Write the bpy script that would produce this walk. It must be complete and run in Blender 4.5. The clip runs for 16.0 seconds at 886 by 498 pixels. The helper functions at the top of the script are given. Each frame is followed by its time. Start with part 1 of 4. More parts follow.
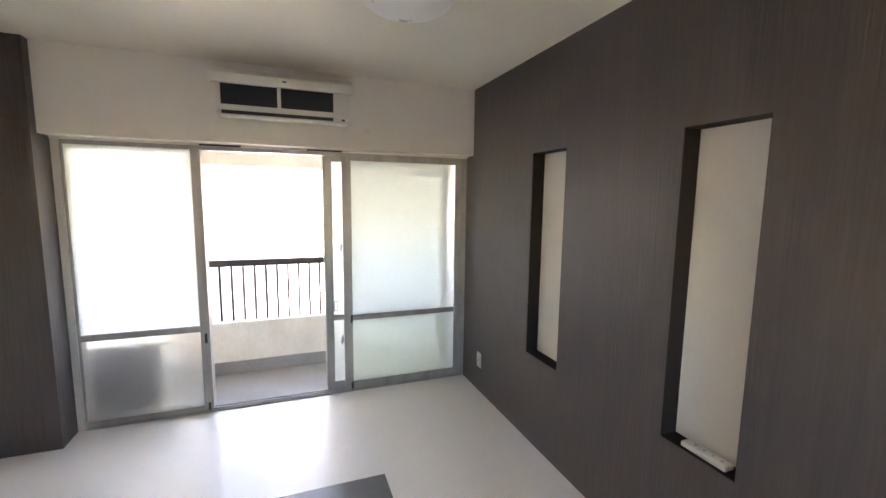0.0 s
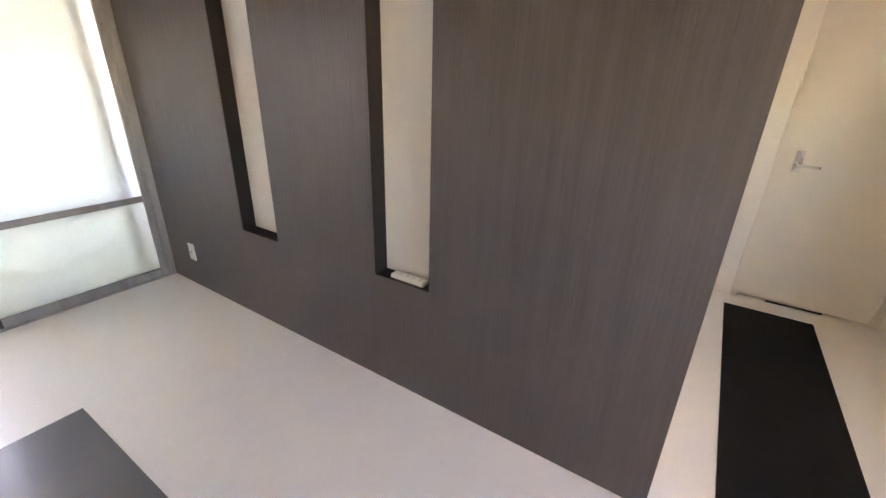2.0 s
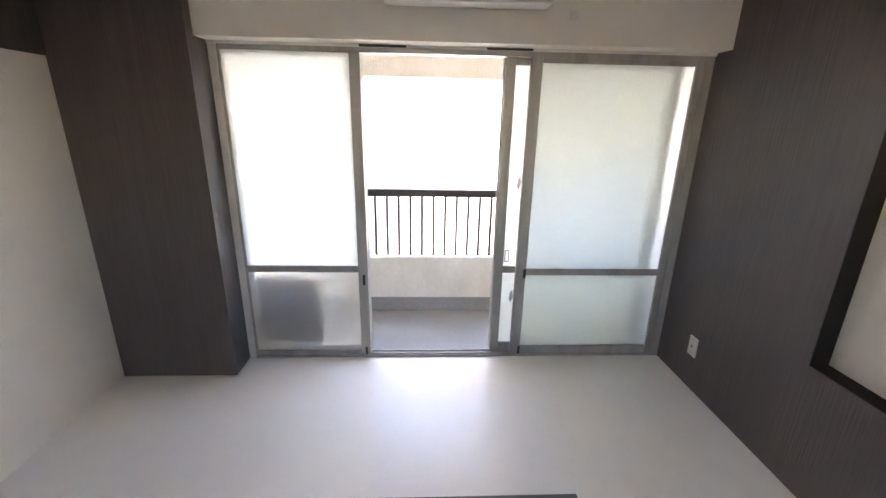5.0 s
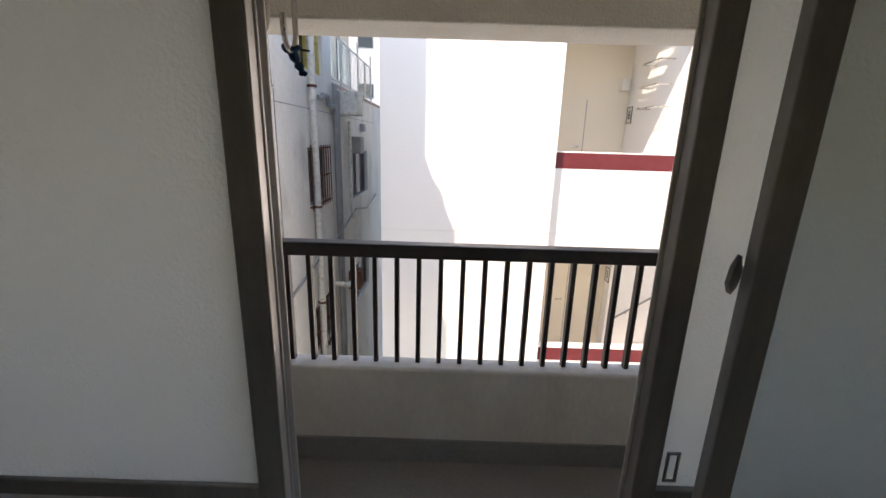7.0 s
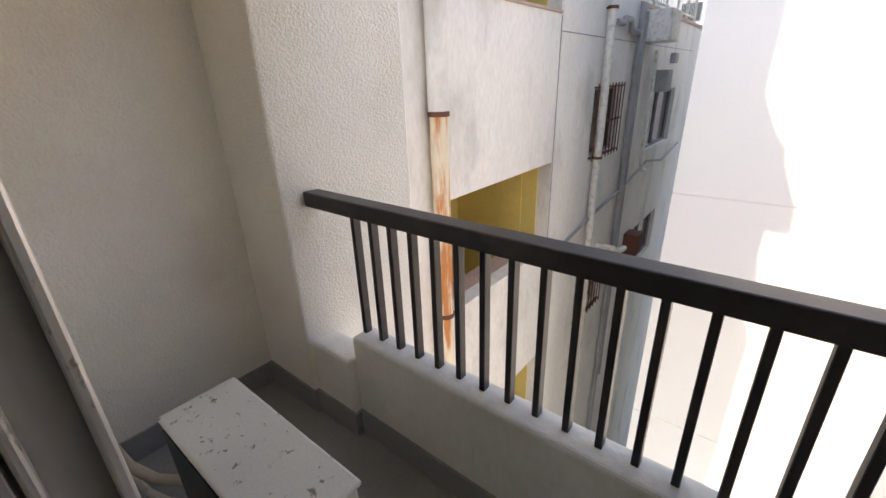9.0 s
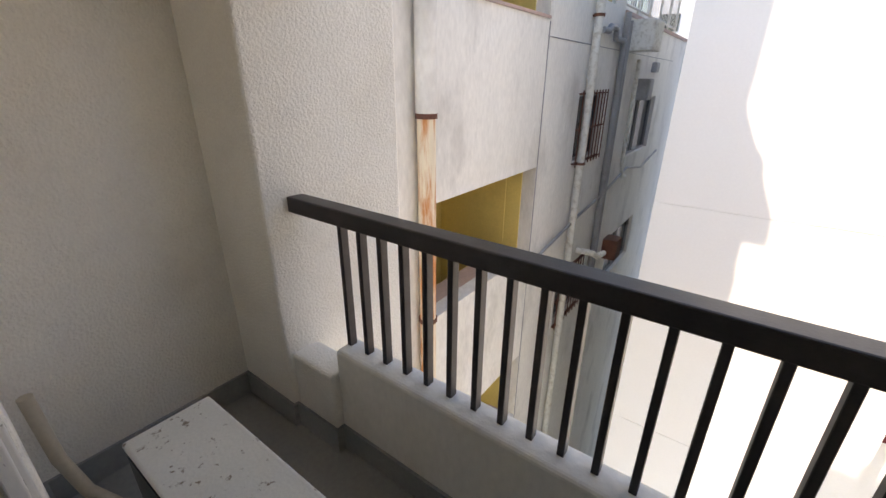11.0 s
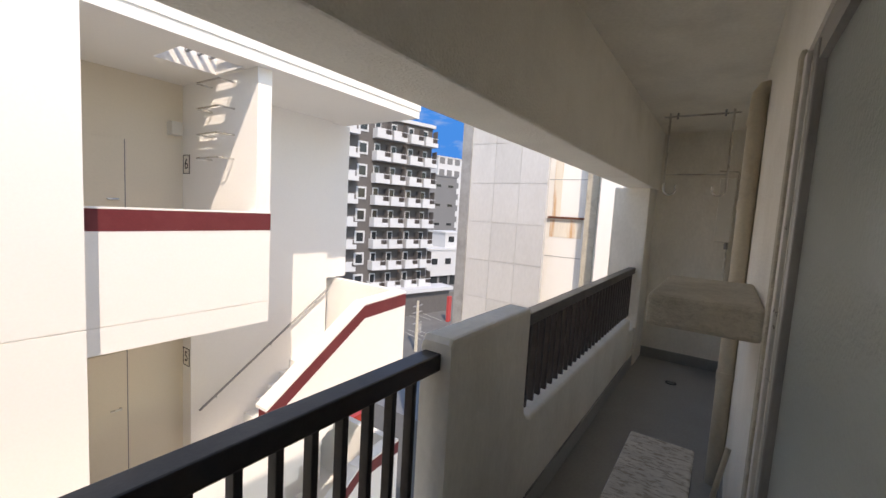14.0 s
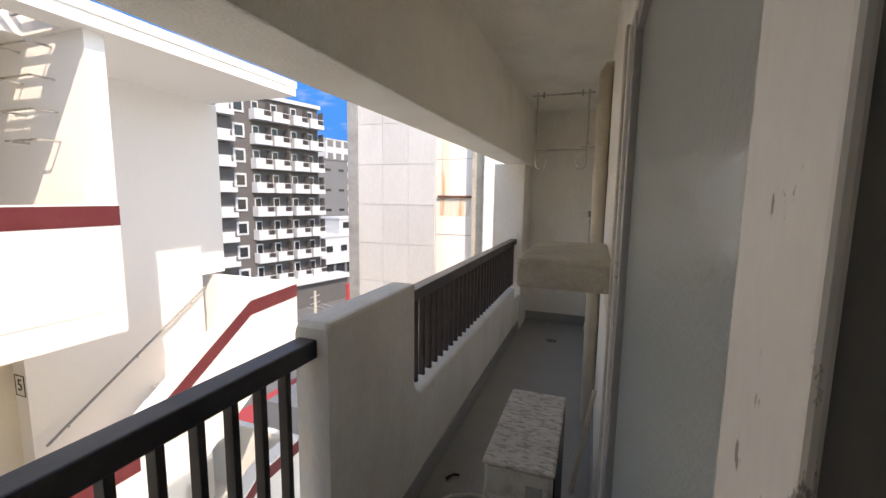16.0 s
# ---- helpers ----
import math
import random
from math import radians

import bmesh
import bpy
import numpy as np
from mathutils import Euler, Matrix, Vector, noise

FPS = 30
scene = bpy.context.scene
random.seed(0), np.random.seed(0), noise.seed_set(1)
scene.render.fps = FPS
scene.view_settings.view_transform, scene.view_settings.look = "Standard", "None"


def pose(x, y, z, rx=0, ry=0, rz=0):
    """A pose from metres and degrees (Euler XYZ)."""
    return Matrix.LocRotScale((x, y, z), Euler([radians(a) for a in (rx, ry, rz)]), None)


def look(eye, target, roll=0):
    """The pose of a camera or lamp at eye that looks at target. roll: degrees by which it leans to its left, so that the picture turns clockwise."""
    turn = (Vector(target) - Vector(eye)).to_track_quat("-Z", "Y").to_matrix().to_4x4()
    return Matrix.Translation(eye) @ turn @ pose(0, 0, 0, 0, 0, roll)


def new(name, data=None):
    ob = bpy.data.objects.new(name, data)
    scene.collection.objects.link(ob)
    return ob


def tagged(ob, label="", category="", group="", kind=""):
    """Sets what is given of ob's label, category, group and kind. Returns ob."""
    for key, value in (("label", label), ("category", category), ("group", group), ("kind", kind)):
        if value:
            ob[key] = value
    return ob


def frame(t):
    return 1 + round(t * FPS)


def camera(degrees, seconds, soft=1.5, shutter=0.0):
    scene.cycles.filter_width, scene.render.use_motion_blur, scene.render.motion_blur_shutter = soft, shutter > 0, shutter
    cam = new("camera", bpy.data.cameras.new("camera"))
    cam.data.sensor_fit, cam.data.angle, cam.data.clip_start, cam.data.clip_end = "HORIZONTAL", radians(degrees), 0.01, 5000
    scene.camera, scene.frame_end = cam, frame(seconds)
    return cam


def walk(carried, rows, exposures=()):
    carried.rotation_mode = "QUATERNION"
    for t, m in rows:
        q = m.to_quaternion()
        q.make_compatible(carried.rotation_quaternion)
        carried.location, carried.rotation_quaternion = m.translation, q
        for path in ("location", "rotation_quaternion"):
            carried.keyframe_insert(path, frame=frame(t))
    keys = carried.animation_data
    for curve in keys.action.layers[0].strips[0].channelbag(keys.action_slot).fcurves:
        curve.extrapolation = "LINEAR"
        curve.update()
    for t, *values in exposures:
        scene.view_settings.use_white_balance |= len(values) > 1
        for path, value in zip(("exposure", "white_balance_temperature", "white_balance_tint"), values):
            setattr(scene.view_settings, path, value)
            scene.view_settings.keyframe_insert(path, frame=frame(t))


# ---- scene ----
cam = camera(94.0, 16.0)
PATH = [
    (0, (-1.414, -3.213, 1.542), (-0.714, -1.355, 1.303), 0.7),
    (0.5, (-1.349, -3.213, 1.536), (-0.157, -1.628, 1.283), 1.6),
    (1, (-1.318, -3.226, 1.529), (0.142, -1.899, 1.202), 2.0),
    (1.5, (-1.321, -3.21, 1.486), (0.249, -2.089, 0.959), 2.0),
    (2, (-1.288, -3.223, 1.446), (0.268, -2.232, 0.672), 1.7),
    (2.5, (-1.314, -3.213, 1.393), (0.147, -2.279, 0.397), 2.4),
    (3, (-1.325, -3.176, 1.365), (-0.092, -2.072, 0.241), 2.1),
    (3.5, (-1.432, -3.101, 1.375), (-0.548, -1.687, 0.271), 0.8),
    (4, (-1.513, -3.014, 1.404), (-1.022, -1.315, 0.471), 0.3),
    (4.5, (-1.5, -2.785, 1.476), (-1.301, -0.936, 0.741), 0.5),
    (5, (-1.598, -2.428, 1.52), (-1.509, -0.522, 0.921), 1.1),
    (5.2, (-1.633, -2.251, 1.54), (-1.545, -0.335, 0.972), 1.4),
    (7.3, (-1.608, -0.56, 1.399), (-1.669, 1.372, 0.887), 1.86),
    (7.5, (-1.62, -0.447, 1.404), (-1.738, 1.476, 0.866), 1.97),
    (8, (-1.684, -0.212, 1.389), (-2.073, 1.651, 0.775), 1.8),
    (8.5, (-1.703, -0.061, 1.374), (-2.511, 1.634, 0.686), 0.65),
    (9, (-1.689, 0.058, 1.362), (-2.866, 1.488, 0.607), -1.96),
    (9.2, (-1.715, 0.067, 1.37), (-2.965, 1.409, 0.572), -1.49),
    (11.3, (-1.77, 0.102, 1.387), (-2.774, 1.671, 0.66), 1.49),
    (11.5, (-1.75, 0.127, 1.43), (-2.621, 1.821, 0.82), 1.97),
    (12, (-1.684, 0.15, 1.482), (-2.032, 2.082, 1.099), 2.38),
    (12.5, (-1.511, 0.173, 1.481), (-1.208, 2.128, 1.187), 2.9),
    (13, (-1.449, 0.192, 1.472), (-0.514, 1.939, 1.203), 3.37),
    (13.5, (-1.429, 0.206, 1.462), (-0.038, 1.625, 1.237), 3.68),
    (14, (-1.38, 0.206, 1.45), (0.266, 1.327, 1.266), 3.32),
    (14.5, (-1.362, 0.19, 1.447), (0.407, 1.108, 1.281), 2.61),
    (15, (-1.343, 0.173, 1.443), (0.48, 0.975, 1.263), 1.81),
    (15.5, (-1.324, 0.16, 1.43), (0.525, 0.893, 1.221), 1.29),
    (16, (-1.303, 0.153, 1.422), (0.562, 0.83, 1.175), 0.78),
]
EXPOSURES = [(0.0, 4.9, 8000, 23), (0.5, 4.8, 8100, 24), (1.5, 5.25, 8300, 27), (2.5, 5.4, 8400, 28), (3.5, 5.25, 8300, 26), (5.2, 4.45, 7700, 25), (7.3, 1.6, 8200, 20), (8.5, 1.6, 8400, 21), (9.0, 1.95, 8500, 21), (11.3, 1.75, 8400, 20), (12.0, 1.1, 8200, 19), (12.5, 0.8, 7900, 17), (16.0, 1.35, 8200, 19)]
walk(cam, [(t, look(eye, target, roll)) for t, eye, target, roll in PATH], EXPOSURES)

# ---- sky and sun ----
world = bpy.data.worlds.new("sky")
scene.world = world
world.use_nodes = True
SUN_WAY = Vector((0.935, 1.0, -1.41)).normalized()
wn = world.node_tree.nodes
sky = wn.new("ShaderNodeTexSky")
sky.sky_type = "NISHITA"
sky.sun_disc = False
sky.air_density, sky.dust_density, sky.ozone_density = 1.3, 0.5, 4.0
sky.sun_elevation = math.asin(-SUN_WAY.z)
sky.sun_rotation = math.atan2(-SUN_WAY.x, -SUN_WAY.y)
world.node_tree.links.new(sky.outputs[0], wn["Background"].inputs[0])
wn["Background"].inputs[1].default_value = 0.15
sun_data = bpy.data.lights.new("sun", "SUN")
sun_data.energy, sun_data.angle, sun_data.color = 2.0, radians(0.53), (1.0, 0.96, 0.90)
scene.cycles.diffuse_bounces, scene.cycles.max_bounces = 8, 16
sun = new("sun", sun_data)
sun.matrix_world = look((0, 0, 30), Vector((0, 0, 30)) + SUN_WAY)


# ---- materials ----
def material(name, colour, rough=0.6, metal=0.0, var=0.08, scale=6.0, grain=60.0, bump=0.1, dirt=None, dirt_amount=0.0,
             dirt_scale=2.0, stretch=(1, 1, 1), spec=0.5, rough_var=0.1, object_random=0.0, bump_dist=0.004, dirt_from=0.48, dirt_to=0.68):
    """Painted or natural surface: colour varied at two scales, optional dirt patches, fine relief."""
    m = bpy.data.materials.new(name)
    m.use_nodes = True
    n, l = m.node_tree.nodes, m.node_tree.links
    b = n["Principled BSDF"]
    tc = n.new("ShaderNodeNewGeometry")
    mp = n.new("ShaderNodeMapping")
    mp.inputs["Scale"].default_value = stretch
    l.new(tc.outputs["Position"], mp.inputs["Vector"])
    big, fine = n.new("ShaderNodeTexNoise"), n.new("ShaderNodeTexNoise")
    big.inputs["Scale"].default_value, big.inputs["Detail"].default_value = scale, 4
    fine.inputs["Scale"].default_value, fine.inputs["Detail"].default_value = grain, 3
    for t in (big, fine):
        l.new(mp.outputs[0], t.inputs["Vector"])
    mixv = n.new("ShaderNodeMath")
    mixv.operation = "ADD"
    l.new(big.outputs[0], mixv.inputs[0])
    l.new(fine.outputs[0], mixv.inputs[1])
    mr = n.new("ShaderNodeMapRange")
    mr.inputs["From Min"].default_value, mr.inputs["From Max"].default_value = 0.6, 1.4
    mr.inputs["To Min"].default_value, mr.inputs["To Max"].default_value = 1 - var, 1 + var
    l.new(mixv.outputs[0], mr.inputs["Value"])
    mul = n.new("ShaderNodeMix")
    mul.data_type, mul.blend_type = "RGBA", "MULTIPLY"
    mul.inputs["Factor"].default_value = 1.0
    mul.inputs["A"].default_value = (*colour, 1)
    l.new(mr.outputs[0], mul.inputs["B"])
    out = mul.outputs["Result"]
    if object_random:
        oi = n.new("ShaderNodeObjectInfo")
        r2 = n.new("ShaderNodeMapRange")
        r2.inputs["To Min"].default_value, r2.inputs["To Max"].default_value = 1 - object_random, 1 + object_random
        l.new(oi.outputs["Random"], r2.inputs["Value"])
        m2 = n.new("ShaderNodeMix")
        m2.data_type, m2.blend_type = "RGBA", "MULTIPLY"
        m2.inputs["Factor"].default_value = 1.0
        l.new(out, m2.inputs["A"])
        l.new(r2.outputs[0], m2.inputs["B"])
        out = m2.outputs["Result"]
    if dirt:
        dn = n.new("ShaderNodeTexNoise")
        dn.inputs["Scale"].default_value, dn.inputs["Detail"].default_value = dirt_scale, 8
        dn.inputs["Roughness"].default_value = 0.65
        l.new(mp.outputs[0], dn.inputs["Vector"])
        dr = n.new("ShaderNodeMapRange")
        dr.inputs["From Min"].default_value, dr.inputs["From Max"].default_value = dirt_from, dirt_to
        dr.inputs["To Max"].default_value = dirt_amount
        l.new(dn.outputs[0], dr.inputs["Value"])
        dm = n.new("ShaderNodeMix")
        dm.data_type = "RGBA"
        l.new(dr.outputs[0], dm.inputs["Factor"])
        l.new(out, dm.inputs["A"])
        dm.inputs["B"].default_value = (*dirt, 1)
        out = dm.outputs["Result"]
    l.new(out, b.inputs["Base Color"])
    b.inputs["Metallic"].default_value = metal
    b.inputs["Specular IOR Level"].default_value = spec
    rr = n.new("ShaderNodeMapRange")
    rr.inputs["To Min"].default_value, rr.inputs["To Max"].default_value = max(0.02, rough - rough_var), min(1, rough + rough_var)
    l.new(big.outputs[0], rr.inputs["Value"])
    l.new(rr.outputs[0], b.inputs["Roughness"])
    if bump:
        bp = n.new("ShaderNodeBump")
        bp.inputs["Strength"].default_value, bp.inputs["Distance"].default_value = bump, bump_dist
        l.new(fine.outputs[0], bp.inputs["Height"])
        l.new(bp.outputs[0], b.inputs["Normal"])
    return m


def glass(name, tint, rough, bump=0.0, bump_scale=120.0, scatter=0.55, clear=0.62):
    """Obscured glass: part rough refraction, part scattered light, a smooth outer gloss."""
    m = bpy.data.materials.new(name)
    m.use_nodes = True
    n, l = m.node_tree.nodes, m.node_tree.links
    b = n["Principled BSDF"]
    b.inputs["Base Color"].default_value = (*tint, 1)
    b.inputs["Transmission Weight"].default_value = clear
    b.inputs["Roughness"].default_value = rough
    b.inputs["IOR"].default_value = 1.45
    b.inputs["Coat Weight"].default_value = 0.9
    b.inputs["Coat Roughness"].default_value = 0.07
    g, t, bp = n.new("ShaderNodeNewGeometry"), n.new("ShaderNodeTexNoise"), n.new("ShaderNodeBump")
    t.inputs["Scale"].default_value = bump_scale
    l.new(g.outputs["Position"], t.inputs["Vector"])
    l.new(t.outputs[0], bp.inputs["Height"])
    bp.inputs["Strength"].default_value, bp.inputs["Distance"].default_value = bump, 0.003
    l.new(bp.outputs[0], b.inputs["Normal"])
    tr, mix = n.new("ShaderNodeBsdfTranslucent"), n.new("ShaderNodeMixShader")
    tr.inputs["Color"].default_value = (*tint, 1)
    l.new(bp.outputs[0], tr.inputs["Normal"])
    mix.inputs[0].default_value = scatter
    l.new(b.outputs[0], mix.inputs[1])
    l.new(tr.outputs[0], mix.inputs[2])
    l.new(mix.outputs[0], n["Material Output"].inputs[0])
    return m


WALLPAPER = material("white_wallpaper", (0.78, 0.745, 0.67), 0.75, var=0.03, grain=260, bump=0.12, bump_dist=0.002)
CEILPAPER = material("ceiling_paper", (0.76, 0.72, 0.62), 0.8, var=0.03, grain=260, bump=0.12, bump_dist=0.002)
DARKPAPER = material("dark_wallpaper", (0.080, 0.066, 0.060), 0.42, var=0.24, scale=22, grain=110, stretch=(1, 1, 0.035), bump=0.75,
                     bump_dist=0.003, rough_var=0.16)
VINYL = material("pale_vinyl_floor", (0.80, 0.765, 0.715), 0.30, var=0.018, scale=9, grain=420, bump=0.05, bump_dist=0.001, spec=0.5, rough_var=0.012)
DARKVINYL = material("dark_vinyl_sheet", (0.092, 0.089, 0.095), 0.29, var=0.12, scale=3, grain=300, bump=0.06, bump_dist=0.001, rough_var=0.03, stretch=(0.8, 1.6, 1))
RUNNER = material("matte_dark_vinyl", (0.009, 0.008, 0.008), 0.85, var=0.08, scale=5, grain=160, bump=0.05, bump_dist=0.001, spec=0.15)
# near-black for the niche sides: their shade is put into the colour
NICHESHADE = material("niche_shade_dark", (0.022, 0.017, 0.015), 0.85, var=0.15, scale=10, grain=120, bump=0.1, spec=0.2)
ALU = material("aged_aluminium", (0.36, 0.35, 0.335), 0.42, 0.35, var=0.1, grain=200, stretch=(1, 1, 0.2), bump=0.05,
               dirt=(0.10, 0.094, 0.08), dirt_amount=0.35, dirt_scale=7)
ALUPALE = material("pale_weathered_aluminium", (0.66, 0.64, 0.60), 0.55, 0.0, var=0.06, grain=120, bump=0.1,
                   dirt=(0.16, 0.14, 0.12), dirt_amount=0.85, dirt_scale=70, dirt_from=0.625, dirt_to=0.66, stretch=(1, 1, 0.4))
ALUMID = material("grey_weathered_aluminium", (0.42, 0.41, 0.39), 0.5, 0.2, var=0.07, grain=140, bump=0.08, stretch=(1, 1, 0.4),
                  dirt=(0.14, 0.12, 0.10), dirt_amount=0.85, dirt_scale=60, dirt_from=0.65, dirt_to=0.69)
SHINYALU = material("bright_anodised_aluminium", (0.74, 0.73, 0.71), 0.32, 0.55, var=0.05, grain=160, bump=0.05, stretch=(1, 1, 0.3),
                    dirt=(0.12, 0.11, 0.10), dirt_amount=0.7, dirt_scale=80, dirt_from=0.63, dirt_to=0.69)
BLACKPLASTIC = material("black_plastic", (0.02, 0.02, 0.02), 0.5, var=0.1)
WHITEPLASTIC = material("white_plastic", (0.72, 0.70, 0.64), 0.4, var=0.03, bump=0.0)
CREAMPAINT = material("cream_door_paint", (0.70, 0.65, 0.55), 0.5, var=0.03, grain=150, bump=0.05)
STEEL = material("brushed_steel", (0.6, 0.58, 0.55), 0.28, 1.0, var=0.08, grain=200, bump=0.03)
SHADE = material("lamp_acrylic", (0.82, 0.80, 0.76), 0.3, var=0.02, bump=0.0)
FROST = glass("frosted_glass", (0.85, 0.885, 0.865), 0.34, 1.0, 110, 0.52, 0.5)
FROSTLOW = glass("clearer_frosted_glass", (0.95, 0.96, 0.92), 0.3, 0.06, 260, 0.03, 0.94)
FROSTGREEN = glass("frosted_glass_green", (0.92, 0.96, 0.91), 0.34, 0.4, 130, 0.30, 0.55)
STUCCO = material("white_stucco", (0.85, 0.82, 0.75), 0.85, var=0.07, scale=3, grain=95, bump=0.7, bump_dist=0.008,
                  dirt=(0.60, 0.55, 0.46), dirt_amount=0.3, dirt_scale=1.6)
SMOOTHWALL = material("white_balcony_paint", (0.83, 0.80, 0.73), 0.8, var=0.07, scale=3, grain=45, bump=0.6, bump_dist=0.005,
                      dirt=(0.52, 0.48, 0.40), dirt_amount=0.35, dirt_scale=1.7, stretch=(1, 1, 0.5))
BALCONYFLOOR = material("grey_waterproof_coating", (0.30, 0.30, 0.29), 0.33, var=0.15, scale=3, grain=50, bump=0.15,
                        dirt=(0.27, 0.26, 0.24), dirt_amount=0.4, dirt_scale=2.2)
RAILPAINT = material("dark_brown_railing_paint", (0.032, 0.024, 0.022), 0.38, var=0.2, grain=120, bump=0.08,
                     dirt=(0.10, 0.085, 0.075), dirt_amount=0.3, dirt_scale=9)
WHITEMETAL = material("weathered_white_metal", (0.66, 0.64, 0.58), 0.55, 0.0, var=0.08, grain=80, bump=0.1,
                      dirt=(0.34, 0.29, 0.22), dirt_amount=0.7, dirt_scale=14)
CONCRETE = material("rough_pale_concrete", (0.50, 0.46, 0.38), 0.9, var=0.16, scale=6, grain=60, bump=0.9, bump_dist=0.01,
                    dirt=(0.3, 0.26, 0.2), dirt_amount=0.5, dirt_scale=5)
PIPE = material("beige_pvc_pipe", (0.52, 0.46, 0.36), 0.5, var=0.1, grain=60, dirt=(0.34, 0.28, 0.2), dirt_amount=0.4, dirt_scale=4)
FACADE = material("white_facade_paint", (0.84, 0.825, 0.795), 0.8, var=0.025, scale=0.7, grain=40, bump=0.15, bump_dist=0.004)
FACADECREAM = material("cream_facade_paint", (0.76, 0.69, 0.57), 0.8, var=0.03, scale=0.7, grain=40, bump=0.15)
REDBAND = material("dark_red_paint", (0.14, 0.018, 0.022), 0.55, var=0.1, grain=40, dirt=(0.2, 0.05, 0.05), dirt_amount=0.3, dirt_scale=3)
OLDWALL = material("stained_white_render", (0.72, 0.695, 0.645), 0.88, var=0.12, scale=0.9, grain=30, bump=0.3, stretch=(1, 1, 0.45),
                   dirt=(0.30, 0.28, 0.25), dirt_amount=0.6, dirt_scale=1.3, dirt_from=0.52, dirt_to=0.74)
YELLOW = material("yellow_render", (0.66, 0.51, 0.17), 0.85, var=0.08, scale=1.2, grain=40, bump=0.2, dirt=(0.34, 0.25, 0.08),
                  dirt_amount=0.4, dirt_scale=1.2)
PINKLEDGE = material("faded_pink_concrete", (0.46, 0.33, 0.28), 0.9, var=0.12, grain=30, bump=0.3, dirt=(0.26, 0.2, 0.18), dirt_amount=0.5)
RUSTPIPE = material("rust_streaked_pipe", (0.70, 0.60, 0.45), 0.75, var=0.12, scale=3, grain=30, stretch=(1, 1, 0.12),
                    dirt=(0.50, 0.17, 0.04), dirt_amount=0.95, dirt_scale=7, dirt_from=0.50, dirt_to=0.60)
RUST = material("rusted_iron", (0.13, 0.05, 0.03), 0.85, var=0.3, grain=60, bump=0.4)
GREYPIPE = material("grey_conduit", (0.30, 0.30, 0.30), 0.6, var=0.15, grain=30, dirt=(0.15, 0.14, 0.13), dirt_amount=0.5)
DARKWINDOW = material("dark_window_glass", (0.025, 0.03, 0.035), 0.12, var=0.1, bump=0.0, rough_var=0.03)
PANELS = material("grey_formwork_concrete", (0.52, 0.52, 0.52), 0.85, var=0.07, scale=0.8, grain=20, bump=0.2, stretch=(1, 1, 0.4),
                  dirt=(0.36, 0.35, 0.34), dirt_amount=0.4, dirt_scale=0.7, object_random=0.05)
RUSTWALL = material("rust_stained_render", (0.76, 0.70, 0.60), 0.85, var=0.08, scale=1.0, grain=30, stretch=(1.6, 1.6, 0.12), dirt=(0.58, 0.27, 0.06),
                    dirt_amount=0.9, dirt_scale=3.0, dirt_from=0.50, dirt_to=0.66)
TOWERTILE = material("dark_tower_tile", (0.105, 0.098, 0.098), 0.7, var=0.12, scale=0.3, grain=3, bump=0.1)
TOWERBROWN = material("brown_tower_tile", (0.16, 0.10, 0.075), 0.7, var=0.12, scale=0.3, grain=3, bump=0.1)
TOWERWHITE = material("tower_balcony_white", (0.52, 0.54, 0.57), 0.7, var=0.04, scale=0.3, grain=3, bump=0.0)
ASPHALT = material("asphalt", (0.13, 0.128, 0.125), 0.9, var=0.2, scale=0.15, grain=4, bump=0.1, dirt=(0.20, 0.195, 0.185), dirt_amount=0.5, dirt_scale=0.1)
ROADPAINT = material("worn_road_paint", (0.36, 0.36, 0.34), 0.8, var=0.1, scale=1)
GREYHOUSE = material("grey_block_wall", (0.16, 0.165, 0.175), 0.8, var=0.06, scale=0.3, grain=3)
CARBLUE = material("pale_blue_car_paint", (0.28, 0.42, 0.52), 0.25, 0.3, var=0.02, bump=0.0)
RUBBER = material("black_rubber", (0.02, 0.02, 0.02), 0.8, var=0.1)
REDSIGN = material("red_sign_paint", (0.42, 0.05, 0.05), 0.6, var=0.1, scale=1)
YELLOWSIGN = material("yellow_awning", (0.62, 0.42, 0.06), 0.6, var=0.06, scale=1)
ROPE = material("blue_rope", (0.012, 0.055, 0.11), 0.9, var=0.4, grain=300, bump=0.6)
BLACKLETTER = material("black_sign_paint", (0.025, 0.025, 0.025), 0.6, var=0.05)


# ---- building helpers ----
def bx(bm, x0, x1, y0, y1, z0, z1):
    v = [bm.verts.new(c) for c in ((x0, y0, z0), (x1, y0, z0), (x1, y1, z0), (x0, y1, z0), (x0, y0, z1), (x1, y0, z1), (x1, y1, z1), (x0, y1, z1))]
    for f in ((3, 2, 1, 0), (4, 5, 6, 7), (0, 1, 5, 4), (1, 2, 6, 5), (2, 3, 7, 6), (3, 0, 4, 7)):
        bm.faces.new([v[i] for i in f])
    return v


def box(x0, x1, y0, y1, z0, z1, bevel=0.0, seg=2):
    bm = bmesh.new()
    bx(bm, x0, x1, y0, y1, z0, z1)
    if bevel:
        bmesh.ops.bevel(bm, geom=bm.edges[:], offset=bevel, segments=seg, profile=0.5, affect="EDGES")
    return bm


def tube(bm, p, q, r, seg=12, r2=None):
    p, q = Vector(p), Vector(q)
    m = Matrix.Translation((p + q) / 2) @ (q - p).to_track_quat("Z", "Y").to_matrix().to_4x4()
    bmesh.ops.create_cone(bm, cap_ends=True, segments=seg, radius1=r, radius2=r if r2 is None else r2, depth=(q - p).length, matrix=m)
    return bm


